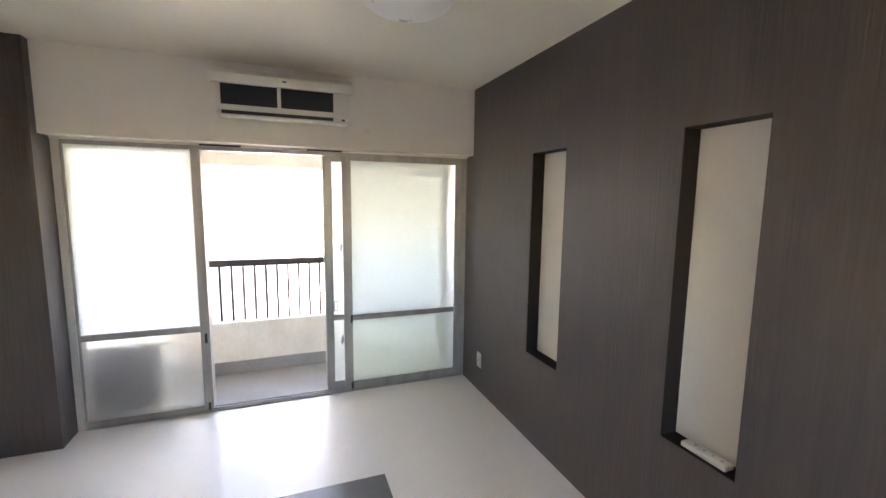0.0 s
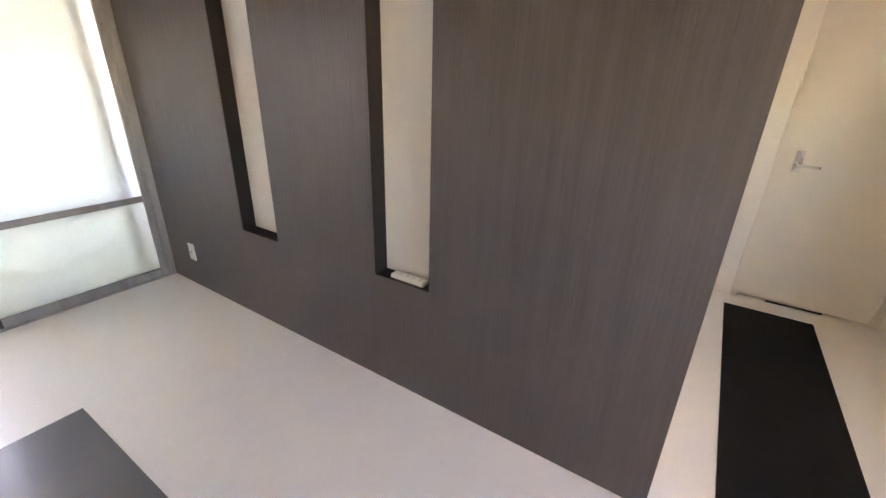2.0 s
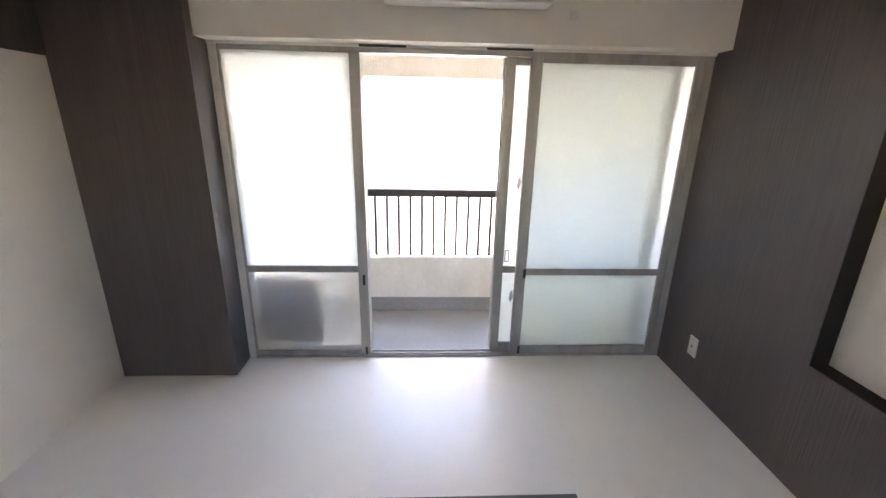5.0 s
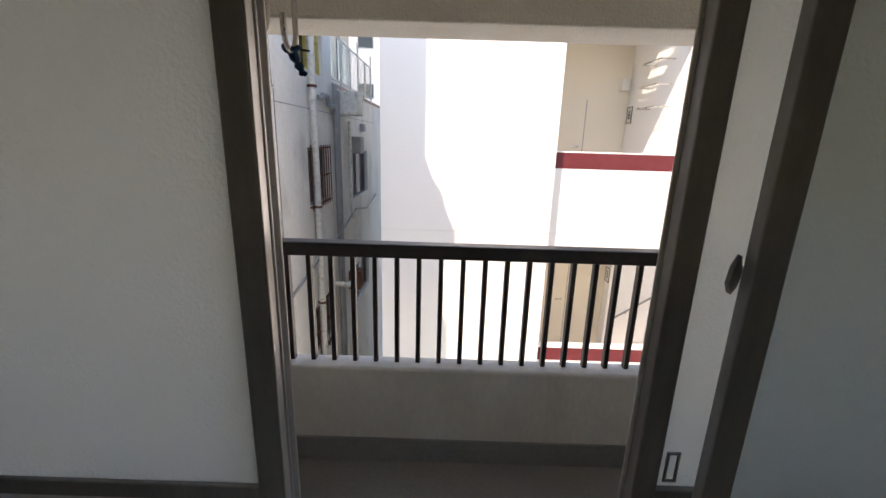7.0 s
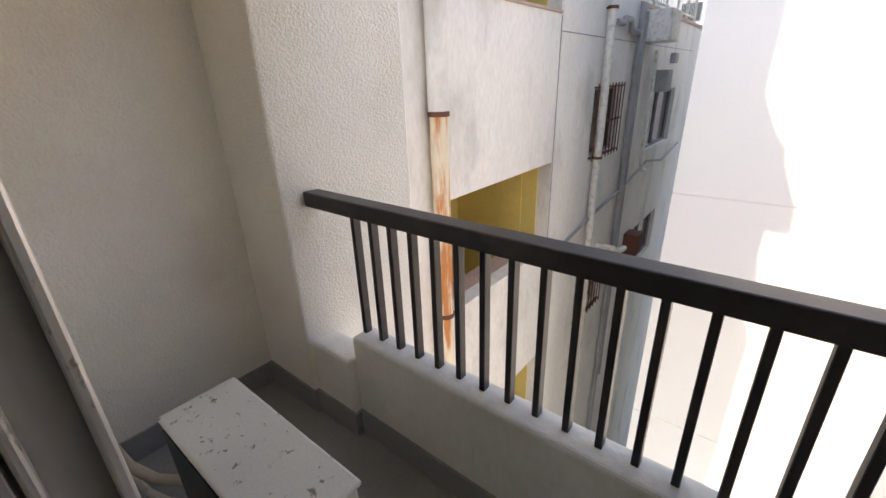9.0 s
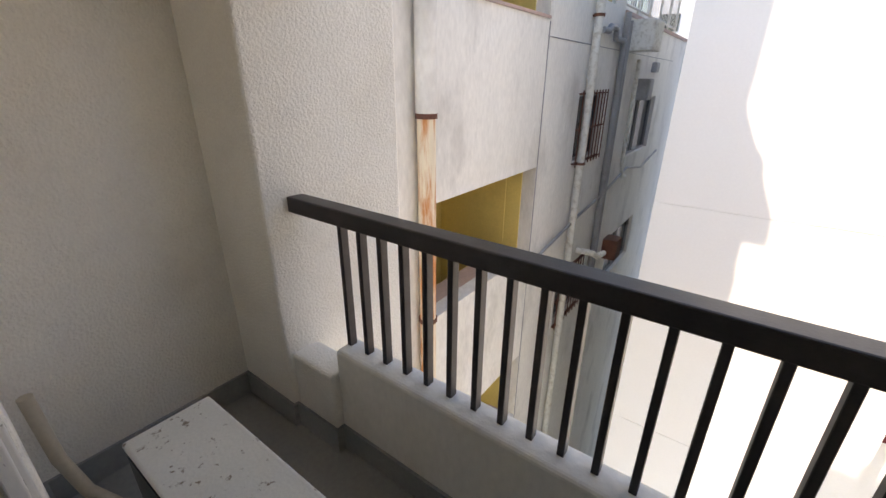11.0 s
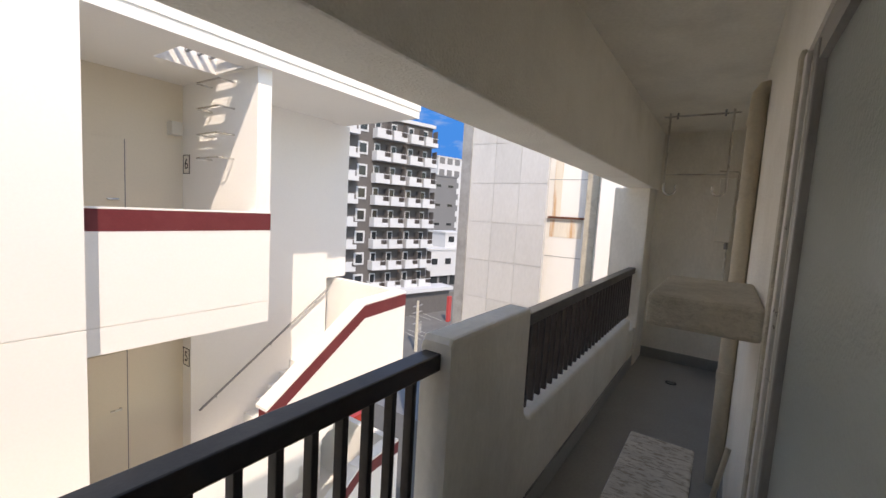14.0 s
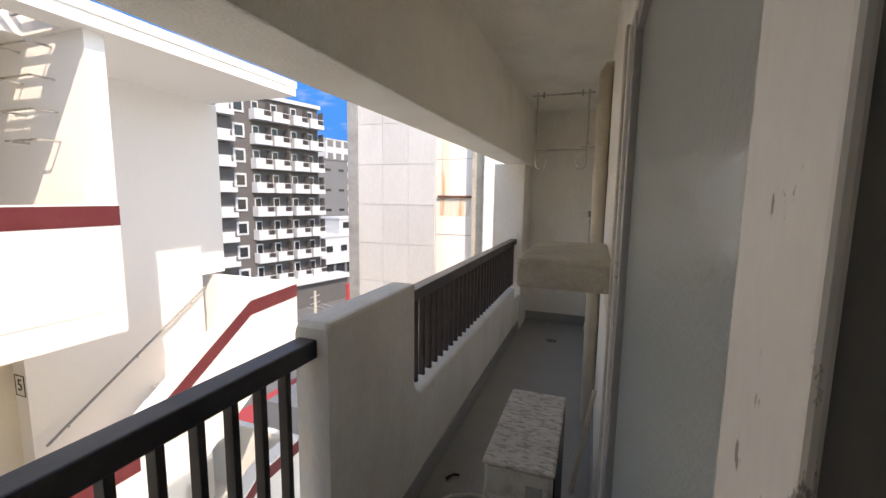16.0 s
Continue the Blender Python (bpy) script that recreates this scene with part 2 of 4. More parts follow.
def bend(points, r, seg=10):
    """A tube that follows points, with smooth joints."""
    bm = bmesh.new()
    pts = [Vector(p) for p in points]
    rings = []
    for i, p in enumerate(pts):
        d = (pts[min(i + 1, len(pts) - 1)] - pts[max(i - 1, 0)]).normalized()
        q = d.to_track_quat("Z", "Y")
        rings.append([bm.verts.new(p + q @ Vector((r * math.cos(a), r * math.sin(a), 0))) for a in (2 * math.pi * k / seg for k in range(seg))])
    for a, b in zip(rings, rings[1:]):
        best = min(range(seg), key=lambda s: sum((a[k].co - b[(k + s) % seg].co).length for k in range(seg)))
        for k in range(seg):
            bm.faces.new((a[k], a[(k + 1) % seg], b[(k + 1 + best) % seg], b[(k + best) % seg]))
    bm.faces.new(rings[0][::-1])
    bm.faces.new(rings[-1])
    return bm


def prism(points, axis, d0, d1):
    """Extrudes a flat outline; points are (x, z) for axis y, (y, z) for axis x, (x, y) for axis z."""
    bm = bmesh.new()
    at = {"x": lambda a, b, d: (d, a, b), "y": lambda a, b, d: (a, d, b), "z": lambda a, b, d: (a, b, d)}[axis]
    lo, hi = [bm.verts.new(at(a, b, d0)) for a, b in points], [bm.verts.new(at(a, b, d1)) for a, b in points]
    bm.faces.new(lo)
    bm.faces.new(hi)
    for i in range(len(points)):
        j = (i + 1) % len(points)
        bm.faces.new((lo[i], lo[j], hi[j], hi[i]))
    bmesh.ops.recalc_face_normals(bm, faces=bm.faces[:])
    return bm


def pierced(axis, d0, d1, u, v, holes):
    """One connected wall slab from d0 to d1 on the axis, over u and v (z), with rectangular holes (u0, u1, v0, v1)."""
    bm = bmesh.new()
    us = sorted({*u, *(h[0] for h in holes), *(h[1] for h in holes)})
    vs = sorted({*v, *(h[2] for h in holes), *(h[3] for h in holes)})
    cell = {(i, j) for i in range(len(us) - 1) for j in range(len(vs) - 1)
            if not any(h[0] <= (us[i] + us[i + 1]) / 2 <= h[1] and h[2] <= (vs[j] + vs[j + 1]) / 2 <= h[3] for h in holes)}
    made = {}

    def vert(i, j, k):
        if (i, j, k) not in made:
            d = (d0, d1)[k]
            made[i, j, k] = bm.verts.new((d, us[i], vs[j]) if axis == "x" else (us[i], d, vs[j]))
        return made[i, j, k]

    for i, j in cell:
        for k in (0, 1):
            bm.faces.new([vert(i + a, j + b, k) for a, b in ((0, 0), (1, 0), (1, 1), (0, 1))])
        for di, dj, a, b in ((-1, 0, (0, 0), (0, 1)), (1, 0, (1, 0), (1, 1)), (0, -1, (0, 0), (1, 0)), (0, 1, (0, 1), (1, 1))):
            if (i + di, j + dj) not in cell:
                bm.faces.new([vert(i + a[0], j + a[1], 0), vert(i + b[0], j + b[1], 0), vert(i + b[0], j + b[1], 1), vert(i + a[0], j + a[1], 1)])
    bmesh.ops.recalc_face_normals(bm, faces=bm.faces[:])
    return bm


def mesh(name, bm, mat, smooth=False):
    me = bpy.data.meshes.new(name)
    bm.normal_update()
    bm.to_mesh(me)
    bm.free()
    for m in (mat if isinstance(mat, (list, tuple)) else [mat]):
        me.materials.append(m)
    if smooth:
        me.shade_smooth()
        me.set_sharp_from_angle(angle=radians(40))
    return me


def base_of(ob):
    p = Vector(ob.location)
    while ob.parent:
        ob = ob.parent
        p += Vector(ob.location)
    return p


def part(name, bm, mat, parent, label="", smooth=False):
    """One mesh, given in world places, under a thing or part."""
    bm.transform(Matrix.Translation(-base_of(parent)))
    ob = new(name, mesh(name, bm, mat, smooth))
    ob.parent = parent
    return tagged(ob, label)


def thing(name, label, category, at=(0, 0, 0), group="", kind=""):
    ob = new(name)
    ob.empty_display_size = 0.1
    ob.location = at
    return tagged(ob, label, category, group, kind)


def solid(name, bm, mat, label, category, kind="", group="", smooth=False):
    """A thing that is one mesh, its origin at its base."""
    lo = [min(v.co[i] for v in bm.verts) for i in range(3)]
    hi = [max(v.co[i] for v in bm.verts) for i in range(3)]
    c = Vector(((lo[0] + hi[0]) / 2, (lo[1] + hi[1]) / 2, lo[2]))
    bm.transform(Matrix.Translation(-c))
    ob = new(name, mesh(name, bm, mat, smooth))
    ob.location = c
    return tagged(ob, label, category, group, kind)


def S(name, bm, mat, label, category="wall", smooth=False):
    return solid(name, bm, mat, label, category, "structure", smooth=smooth)


# ---- the room ----
CEIL = 2.40
XL = -3.41           # white wall
PILX, PILY = -2.74, -0.194
BEAMY, BEAMZ = -0.13, 1.892
WX0, WX1, WZ = -2.74, 0.0, 1.882
BACK = -5.2
S("floor", box(XL - 0.1, 2.4, BACK, 0.0, -0.12, 0.0), VINYL, "pale off-white sheet vinyl floor with faint marks", "floor")
S("ceiling", box(XL - 0.1, 2.4, BACK, 0.0, CEIL, CEIL + 0.12), CEILPAPER, "off-white papered ceiling", "ceiling")
S("wall_west_header", box(XL - 0.1, XL + 0.006, BACK, PILY, 1.775, CEIL), DARKPAPER, "dark wood-grain papered band above the white wall", "wall")
S("wall_west", box(XL - 0.1, XL, BACK, 0.0, 0.0, 1.775), WALLPAPER, "plain off-white papered wall beside the dark pillar")
S("pillar", box(XL, PILX, PILY, 0.0, 0.0, CEIL), DARKPAPER, "square pillar papered in dark brown wood-grain pattern", "pillar")
S("wall_window_beam", box(PILX, 0.0, BEAMY, 0.078, BEAMZ, CEIL), WALLPAPER, "off-white beam wall above the sliding window", "wall")
NICHES = [(-1.323, -0.997, 0.571, 1.828), (-2.337, -2.030, 0.583, 1.823)]
S("wall_east", pierced("x", 0.0, 0.085, (-3.31, 0.0), (0.0, CEIL), NICHES), DARKPAPER, "dark brown wood-grain papered wall with two tall niches", "wall")
# thin skins on the niche sides that carry the painted shade
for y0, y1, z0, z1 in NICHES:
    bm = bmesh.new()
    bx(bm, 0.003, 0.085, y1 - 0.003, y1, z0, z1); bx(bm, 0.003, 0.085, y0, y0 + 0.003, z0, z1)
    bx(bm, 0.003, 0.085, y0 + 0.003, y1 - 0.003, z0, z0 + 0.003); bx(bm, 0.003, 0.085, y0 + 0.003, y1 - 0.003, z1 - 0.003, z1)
    S("trim", bm, NICHESHADE, "near-black side faces of a tall wall niche, shade put into the colour", "trim")
S("wall_east_back", box(0.085, 0.16, -3.31, 0.0, 0.0, CEIL), WALLPAPER, "white back faces of the two wall niches", "wall")
S("wall_east_return", box(0.16, 2.18, -3.31, -3.16, 0.0, CEIL), WALLPAPER, "off-white hall wall past the dark wall's end", "wall")
S("wall_hall_end", pierced("x", 2.18, 2.3, (BACK, -3.16), (0.0, CEIL), [(-4.37, -3.57, 0.0, 2.0)]), WALLPAPER, "off-white end wall of the hall round its door", "wall")
S("wall_hall_south", box(0.95, 2.18, BACK - 0.1, -4.42, 0.0, CEIL), WALLPAPER, "off-white wall along the hall", "wall")
# the opening is unseen, added to let sun and sky brighten the room
S("wall_south", pierced("y", BACK - 0.1, BACK, (XL, 0.95), (0.0, CEIL), [(-1.7, -0.7, 1.25, 2.0)]), WALLPAPER, "off-white rear wall of the room with an added opening for fill light", "wall")

sheet = solid("floor_mat", box(-2.365, -0.946, -2.520, -1.083, 0.0, 0.004), DARKVINYL, "square dark grey vinyl mat laid flat on the floor", "mat")
runner = solid("hall_runner", box(-0.9, 2.0, -4.03, -3.53, 0.0, 0.004), RUNNER, "long narrow dark vinyl runner on the hall floor", "mat")

# hall door
door = thing("door_1", "closed cream-painted flush door in the hall with a steel lever", "door", (2.2, -4.02, 0), kind="structure")
part("leaf", box(2.20, 2.235, -4.335, -3.605, 0.012, 1.965, 0.002), CREAMPAINT, door)
bm = bmesh.new()
bx(bm, 2.165, 2.30, -3.605, -3.565, 0, 2.005); bx(bm, 2.165, 2.30, -4.375, -4.335, 0, 2.005); bx(bm, 2.165, 2.30, -4.335, -3.605, 1.965, 2.005)
part("door_frame", bm, CREAMPAINT, door)
part("backing", box(2.236, 2.30, -4.335, -3.605, 0.0, 1.965), CREAMPAINT, door)
part("door_closer_gap", box(2.198, 2.202, -4.10, -3.78, 0.0, 0.012), BLACKPLASTIC, door, "dark vent gap under the leaf")
hd = part("handle_plate", box(2.192, 2.20, -3.71, -3.665, 0.93, 1.07, 0.003), STEEL, door, "brushed steel lever handle")
part("lever", bend([(2.195, -3.688, 0.98), (2.15, -3.688, 0.98), (2.145, -3.71, 0.98), (2.145, -3.80, 0.98)], 0.009), STEEL, hd, smooth=True)


# ---- sliding window ----
win = thing("window_1", "three-panel aluminium sliding window with frosted panes, middle panel slid open", "window", (-1.37, 0.05, 0), kind="structure")
bm = bmesh.new()
bx(bm, WX1 - 0.05, WX1, 0.0, 0.078, 0.0, WZ)
bx(bm, WX0 + 0.045, WX1 - 0.05, 0.0, 0.078, WZ - 0.03, WZ + 0.008)
bx(bm, WX0 + 0.045, WX1 - 0.05, 0.0, 0.078, -0.1, 0.012)
for y in (0.012, 0.050):
    bx(bm, WX0 + 0.045, WX1 - 0.05, y, y + 0.006, 0.012, 0.022)
part("window_frame", bm, ALU, win)
part("side_jamb", box(WX0, WX0 + 0.04, 0.0, 0.078, 0.0, WZ, 0.003), ALUPALE, win, "pale aluminium side jamb")
part("side_jamb", box(WX1 - 0.05, WX1 - 0.004, 0.078, 0.090, -0.06, WZ, 0.003), ALUPALE, win, "pale aluminium side jamb")
part("outer_track", box(WX1 - 0.068, WX1 - 0.054, 0.060, 0.080, 0.024, WZ - 0.03, 0.002), ALUPALE, win)
part("frame_top_trim", box(WX0, WX1, -0.012, 0.0, WZ - 0.004, BEAMZ), WHITEPLASTIC, win, "white plastic trim strip under the beam")


def sash(name, x0, x1, y, ztop, left, right, pane, lower, mid=0.603, depth=0.032, mat=ALU, cover=None, top=0.045, foot=0.075):
    """A sash with two stiles, three rails and two panes; left and right are stile widths."""
    s = part(name, box(x0, x0 + left, y, y + depth, 0.024, ztop, 0.003), mat, win)
    part("stile", box(x1 - right, x1, y, y + depth, 0.024, ztop, 0.003), mat, s)
    if cover:
        part("stile_cover", box(x0 - 0.008, x0 + left + 0.010, y + depth, y + depth + 0.006, 0.026, ztop - 0.002, 0.002), cover, s, "white outer face flecked with grey dirt")
    part("top_rail", box(x0 + left, x1 - right, y + 0.004, y + depth - 0.004, ztop - top, ztop), mat, s)
    part("mid_rail", box(x0 + left, x1 - right, y + 0.002, y + depth - 0.002, mid - 0.021, mid + 0.021, 0.004), mat, s)
    part("bottom_rail", box(x0 + left, x1 - right, y + 0.004, y + depth - 0.004, 0.024, foot), mat, s)
    for n, a, b, m in (("upper_pane", mid + 0.021, ztop - top, pane), ("lower_pane", foot, mid - 0.021, lower)):
        p = part(n, box(x0 + left, x1 - right, y + depth / 2 - 0.002, y + depth / 2 + 0.002, a, b), m, s)
        p.visible_shadow = False
    return s


sl = sash("left_sash", WX0 + 0.041, -1.952, 0.004, WZ - 0.006, 0.012, 0.058, FROST, FROSTLOW, mid=0.618, depth=0.030, top=0.014, foot=0.048)
sr = sash("right_sash", -1.020, WX1 - 0.052, 0.003, WZ - 0.012, 0.064, 0.042, FROST, FROSTGREEN)
smid = sash("middle_sash", -1.152, -0.15, 0.046, WZ - 0.022, 0.056, 0.045, FROST, FROSTGREEN, depth=0.040, cover=ALUPALE)
scr = part("screen_frame", box(-2.01, -1.962, 0.036, 0.076, 0.024, WZ - 0.012, 0.004), ALUMID, win, "weathered outer screen frame")
part("stile_ridge", box(-1.962, -1.946, 0.0365, 0.043, 0.026, WZ - 0.014, 0.002), SHINYALU, scr, "bright worn edge of the screen frame")
part("stile_ridge", box(-1.962, -1.944, 0.068, 0.0755, 0.026, WZ - 0.014, 0.002), SHINYALU, scr, "bright worn edge of the screen frame")
part("stile_face", box(-1.952, -1.9495, 0.005, 0.0335, 0.03, WZ - 0.012, 0.001), SHINYALU, sl, "pale worn closing edge of the sash")
part("stile", box(WX0 + 0.041, WX0 + 0.075, 0.044, 0.068, 0.024, WZ - 0.012, 0.003), ALUPALE, scr)
part("rail", box(WX0 + 0.075, -2.01, 0.046, 0.066, WZ - 0.055, WZ - 0.012), ALUPALE, scr)
part("rail", box(WX0 + 0.075, -2.01, 0.046, 0.066, 0.024, 0.07), ALUPALE, scr)
part("latch", box(-1.984, -1.968, -0.004, 0.006, 0.515, 0.585, 0.003), BLACKPLASTIC, sl, "black plastic latch")
part("latch", box(-1.984, -1.968, -0.004, 0.006, 0.02, 0.075, 0.003), BLACKPLASTIC, sl, "black plastic roller stop")
part("latch", box(-0.972, -0.956, -0.004, 0.006, 0.565, 0.625, 0.003), BLACKPLASTIC, sr, "black plastic latch")
part("latch", box(-0.972, -0.956, -0.004, 0.006, 0.02, 0.075, 0.003), BLACKPLASTIC, sr, "black plastic roller stop")

# locks, pulls and top stops
part("crescent_lock", prism([(-1.028, 1.14), (-1.022, 1.17), (-1.030, 1.205), (-1.040, 1.18), (-1.044, 1.145), (-1.037, 1.125)], "y", 0.028, 0.042), GREYPIPE, smid, "grey crescent lock")
part("crescent_lock", prism([(-1.028, 0.40), (-1.022, 0.43), (-1.030, 0.465), (-1.040, 0.44), (-1.044, 0.405), (-1.037, 0.385)], "y", 0.028, 0.042), GREYPIPE, smid, "grey crescent lock")
for px0, own in ((-1.092, smid), (-0.092, sr)):
    bm = bmesh.new()
    bx(bm, px0, px0 + 0.006, 0.0, 0.004, 0.66, 0.74); bx(bm, px0 + 0.024, px0 + 0.03, 0.0, 0.004, 0.66, 0.74)
    bx(bm, px0 + 0.006, px0 + 0.024, 0.0, 0.004, 0.734, 0.74); bx(bm, px0 + 0.006, px0 + 0.024, 0.0, 0.004, 0.66, 0.666)
    bm.transform(Matrix.Translation((0, 0.036 if own is smid else -0.001, 0)))
    part("finger_pull", bm, GREYPIPE, own)
part("top_stop", box(-1.95, -1.70, -0.016, -0.008, WZ - 0.004, WZ + 0.008), BLACKPLASTIC, win, "black rubber stop")
part("top_stop", box(-1.27, -1.02, -0.016, -0.008, WZ - 0.004, WZ + 0.008), BLACKPLASTIC, win, "black rubber stop")

# ---- wall-mounted things in the room ----
solid("blank_plate", box(-0.875, -0.83, BEAMY - 0.008, BEAMY, 2.01, 2.05, 0.003), WHITEPLASTIC, "small white cover plate on the beam wall", "plate")
def wall_socket(y, z):
    o = thing("wall_socket", "white wall outlet plate low on the dark wall", "socket", (0, y, z - 0.06))
    part("plate", box(-0.009, 0.0, y - 0.036, y + 0.036, z - 0.06, z + 0.06, 0.004), WHITEPLASTIC, o)
    part("outlet", box(-0.012, -0.008, y - 0.012, y + 0.012, z - 0.022, z + 0.022, 0.002), WHITEPLASTIC, o)
    part("jack", box(-0.0125, -0.0118, y - 0.006, y + 0.006, z - 0.005, z + 0.006), BLACKPLASTIC, o)
wall_socket(-0.325, 0.262)

ac = thing("air_conditioner", "wall-mounted white air conditioner with its front cover lifted open", "air conditioner", (-1.40, -0.22, 2.02))
part("chassis", box(-1.80, -1.00, -0.27, BEAMY, 2.045, 2.31, 0.012), WHITEPLASTIC, ac)
bm = bmesh.new()
bx(bm, -1.80, -1.775, -0.30, -0.268, 2.075, 2.235); bx(bm, -1.105, -1.0, -0.30, -0.268, 2.075, 2.235)
bx(bm, -1.775, -1.105, -0.30, -0.268, 2.075, 2.105); bx(bm, -1.452, -1.43, -0.30, -0.268, 2.105, 2.235)
part("inner_frame", bm, WHITEPLASTIC, ac)
part("filter", box(-1.775, -1.452, -0.285, -0.2685, 2.105, 2.235), BLACKPLASTIC, ac, "black air filter mesh")
part("filter", box(-1.43, -1.105, -0.285, -0.2685, 2.105, 2.235), BLACKPLASTIC, ac, "black air filter mesh")
part("front_cover", prism([(-0.265, 2.325), (-0.36, 2.275), (-0.385, 2.215), (-0.375, 2.21), (-0.345, 2.265), (-0.265, 2.30)], "x", -1.815, -0.985), WHITEPLASTIC, ac)
part("cover_catch", box(-1.42, -1.395, -0.372, -0.362, 2.245, 2.256, 0.002), BLACKPLASTIC, ac)
part("air_outlet", box(-1.77, -1.11, -0.315, -0.26, 2.048, 2.068), BLACKPLASTIC, ac)
part("louvre", box(-1.79, -1.02, -0.325, -0.25, 2.028, 2.046, 0.008), WHITEPLASTIC, ac)
part("display", box(-1.055, -1.035, -0.328, -0.3, 2.052, 2.06), BLACKPLASTIC, ac)
part("lower_lip", box(-1.80, -1.0, -0.31, -0.265, 2.066, 2.078, 0.004), WHITEPLASTIC, ac)

lamp = thing("ceiling_light", "round white ceiling light with a shallow acrylic shade", "ceiling light", (-0.92, -1.45, 2.30))
bm = bmesh.new()
bmesh.ops.create_uvsphere(bm, u_segments=40, v_segments=20, radius=0.195)
bmesh.ops.delete(bm, geom=[v for v in bm.verts if v.co.z > 0.01], context="VERTS")
bm.transform(Matrix.Translation((-0.92, -1.45, 2.375)) @ Matrix.Diagonal((1, 1, 0.36, 1)))
part("shade", bm, SHADE, lamp, smooth=True)
bm = bmesh.new()
tube(bm, (-0.92, -1.45, 2.372), (-0.92, -1.45, 2.40), 0.199, 40)
part("base", bm, WHITEPLASTIC, lamp, smooth=True)

rem = thing("remote_control", "white remote control lying in the wall niche", "remote control", (0.04, -2.19, 0.583))
part("body", box(0.018, 0.066, -2.29, -2.11, 0.583, 0.605, 0.005), WHITEPLASTIC, rem)
for i in range(4):
    part("button", box(0.036, 0.050, -2.265 + 0.035 * i, -2.257 + 0.035 * i, 0.605, 0.6062), ALUMID, rem)

# ---- the balcony ----
BF, PY0, PY1, CAPZ, CAPE, OUT = -0.10, 0.928, 1.045, 0.392, 0.45, 0.085
BX0, BX1 = -3.56, 3.86
S("balcony_floor", box(BX0 - 0.1, BX1 + 0.1, 0.078, 1.045, BF - 0.2, BF), BALCONYFLOOR, "grey coated balcony floor with light scuffs", "floor")
S("balcony_ceiling", box(BX0 - 0.1, BX1 + 0.1, 0.0, 1.14, 2.45, 2.60), SMOOTHWALL, "off-white balcony ceiling slab", "ceiling")
S("lintel", box(BX0, BX1, 0.875, 1.14, 1.81, 2.45, 0.01), STUCCO, "rough white rendered concrete lintel above the balcony opening", "beam")
S("roof_edge", box(BX0 - 0.2, BX1 + 0.2, -6.0, 1.14, 2.60, 3.3), STUCCO, "white rendered roof edge above the balcony", "roof")
S("outer_wall_west", box(BX0 - 0.1, PILX, 0.0, OUT, BF, 2.45, 0.006), STUCCO, "rough white rendered outer wall beside the window", "wall")
S("outer_wall_top", box(PILX, WX1, 0.0785, OUT, WZ + 0.009, 2.45), STUCCO, "white rendered outer wall above the window", "wall")
S("outer_wall_east", box(0.0, BX1, 0.0, OUT, BF, 2.45, 0.006), STUCCO, "rough white rendered outer wall beside the window", "wall")
S("balcony_end_west", box(BX0 - 0.1, BX0, OUT, 0.875, BF, 2.45), STUCCO, "rough white rendered end wall of the balcony", "wall")
S("balcony_end_east", box(BX1, BX1 + 0.1, 0.0, 1.10, BF, 2.45), SMOOTHWALL, "white painted end wall of the balcony", "wall")
S("window_reveal", box(-0.004, 0.055, OUT, OUT + 0.012, BF, WZ + 0.02, 0.005, 3), CONCRETE, "rough bare concrete lip beside the window", "trim")
bm = prism([(BX0 - 0.1, 0.872), (-3.175, 0.872), (-3.06, 1.50), (BX0 - 0.1, 1.50)], "z", -3.0, 1.81)
bmesh.ops.bevel(bm, geom=[e for e in bm.edges if abs(e.verts[0].co.z - e.verts[1].co.z) > 1], offset=0.014, segments=3, profile=0.5, affect="EDGES")
S("pier_west", bm, STUCCO, "rough white rendered pier at the balcony's end", "pillar")
S("pier_top_west", box(BX0 - 0.1, -3.08, 1.144, 1.496, 1.81, 2.6, 0.004), STUCCO, "rough white rendered pier running up outside the lintel", "pillar")
S("pier_foot_west", box(-3.17, -2.905, 0.893, 1.03, BF, 0.285, 0.018, 3), STUCCO, "low rendered step at the foot of the pier", "wall")
S("pier_east", box(3.40, BX1, 0.90, 1.25, BF, 1.81, 0.012), SMOOTHWALL, "white painted pier at the balcony's far end", "pillar")
S("pier_foot_east", box(3.16, 3.40, 0.92, 1.09, BF, 0.33, 0.015), SMOOTHWALL, "low painted step at the foot of the far pier", "wall")
S("parapet_west", box(-2.915, -0.235, PY0, PY1, -0.6, CAPZ, 0.016, 3), SMOOTHWALL, "low white painted parapet wall under the railing, stained", "wall")
S("parapet_east", box(0.55, 3.16, PY0, PY1, -0.6, CAPE, 0.016, 3), SMOOTHWALL, "low white painted parapet wall under the far railing", "wall")
arc = [(0.55 - 0.10 * math.sin(a), CAPE + 0.10 - 0.10 * math.cos(a)) for a in (math.pi / 16 * k for k in range(9))]
bm = prism([(-0.24, -0.6), (0.55, -0.6)] + arc + [(0.45, 1.0), (0.435, 1.02), (-0.225, 1.02), (-0.24, 1.0)], "y", PY0 - 0.004, PY1 + 0.004)
bmesh.ops.bevel(bm, geom=[e for e in bm.edges if e.verts[0].co.y == e.verts[1].co.y and min(v.co.z for v in e.verts) > -0.5], offset=0.015, segments=2, profile=0.5, affect="EDGES")
S("parapet_middle", bm, SMOOTHWALL, "tall white painted parapet panel between two railings", "wall")
bm = bmesh.new()
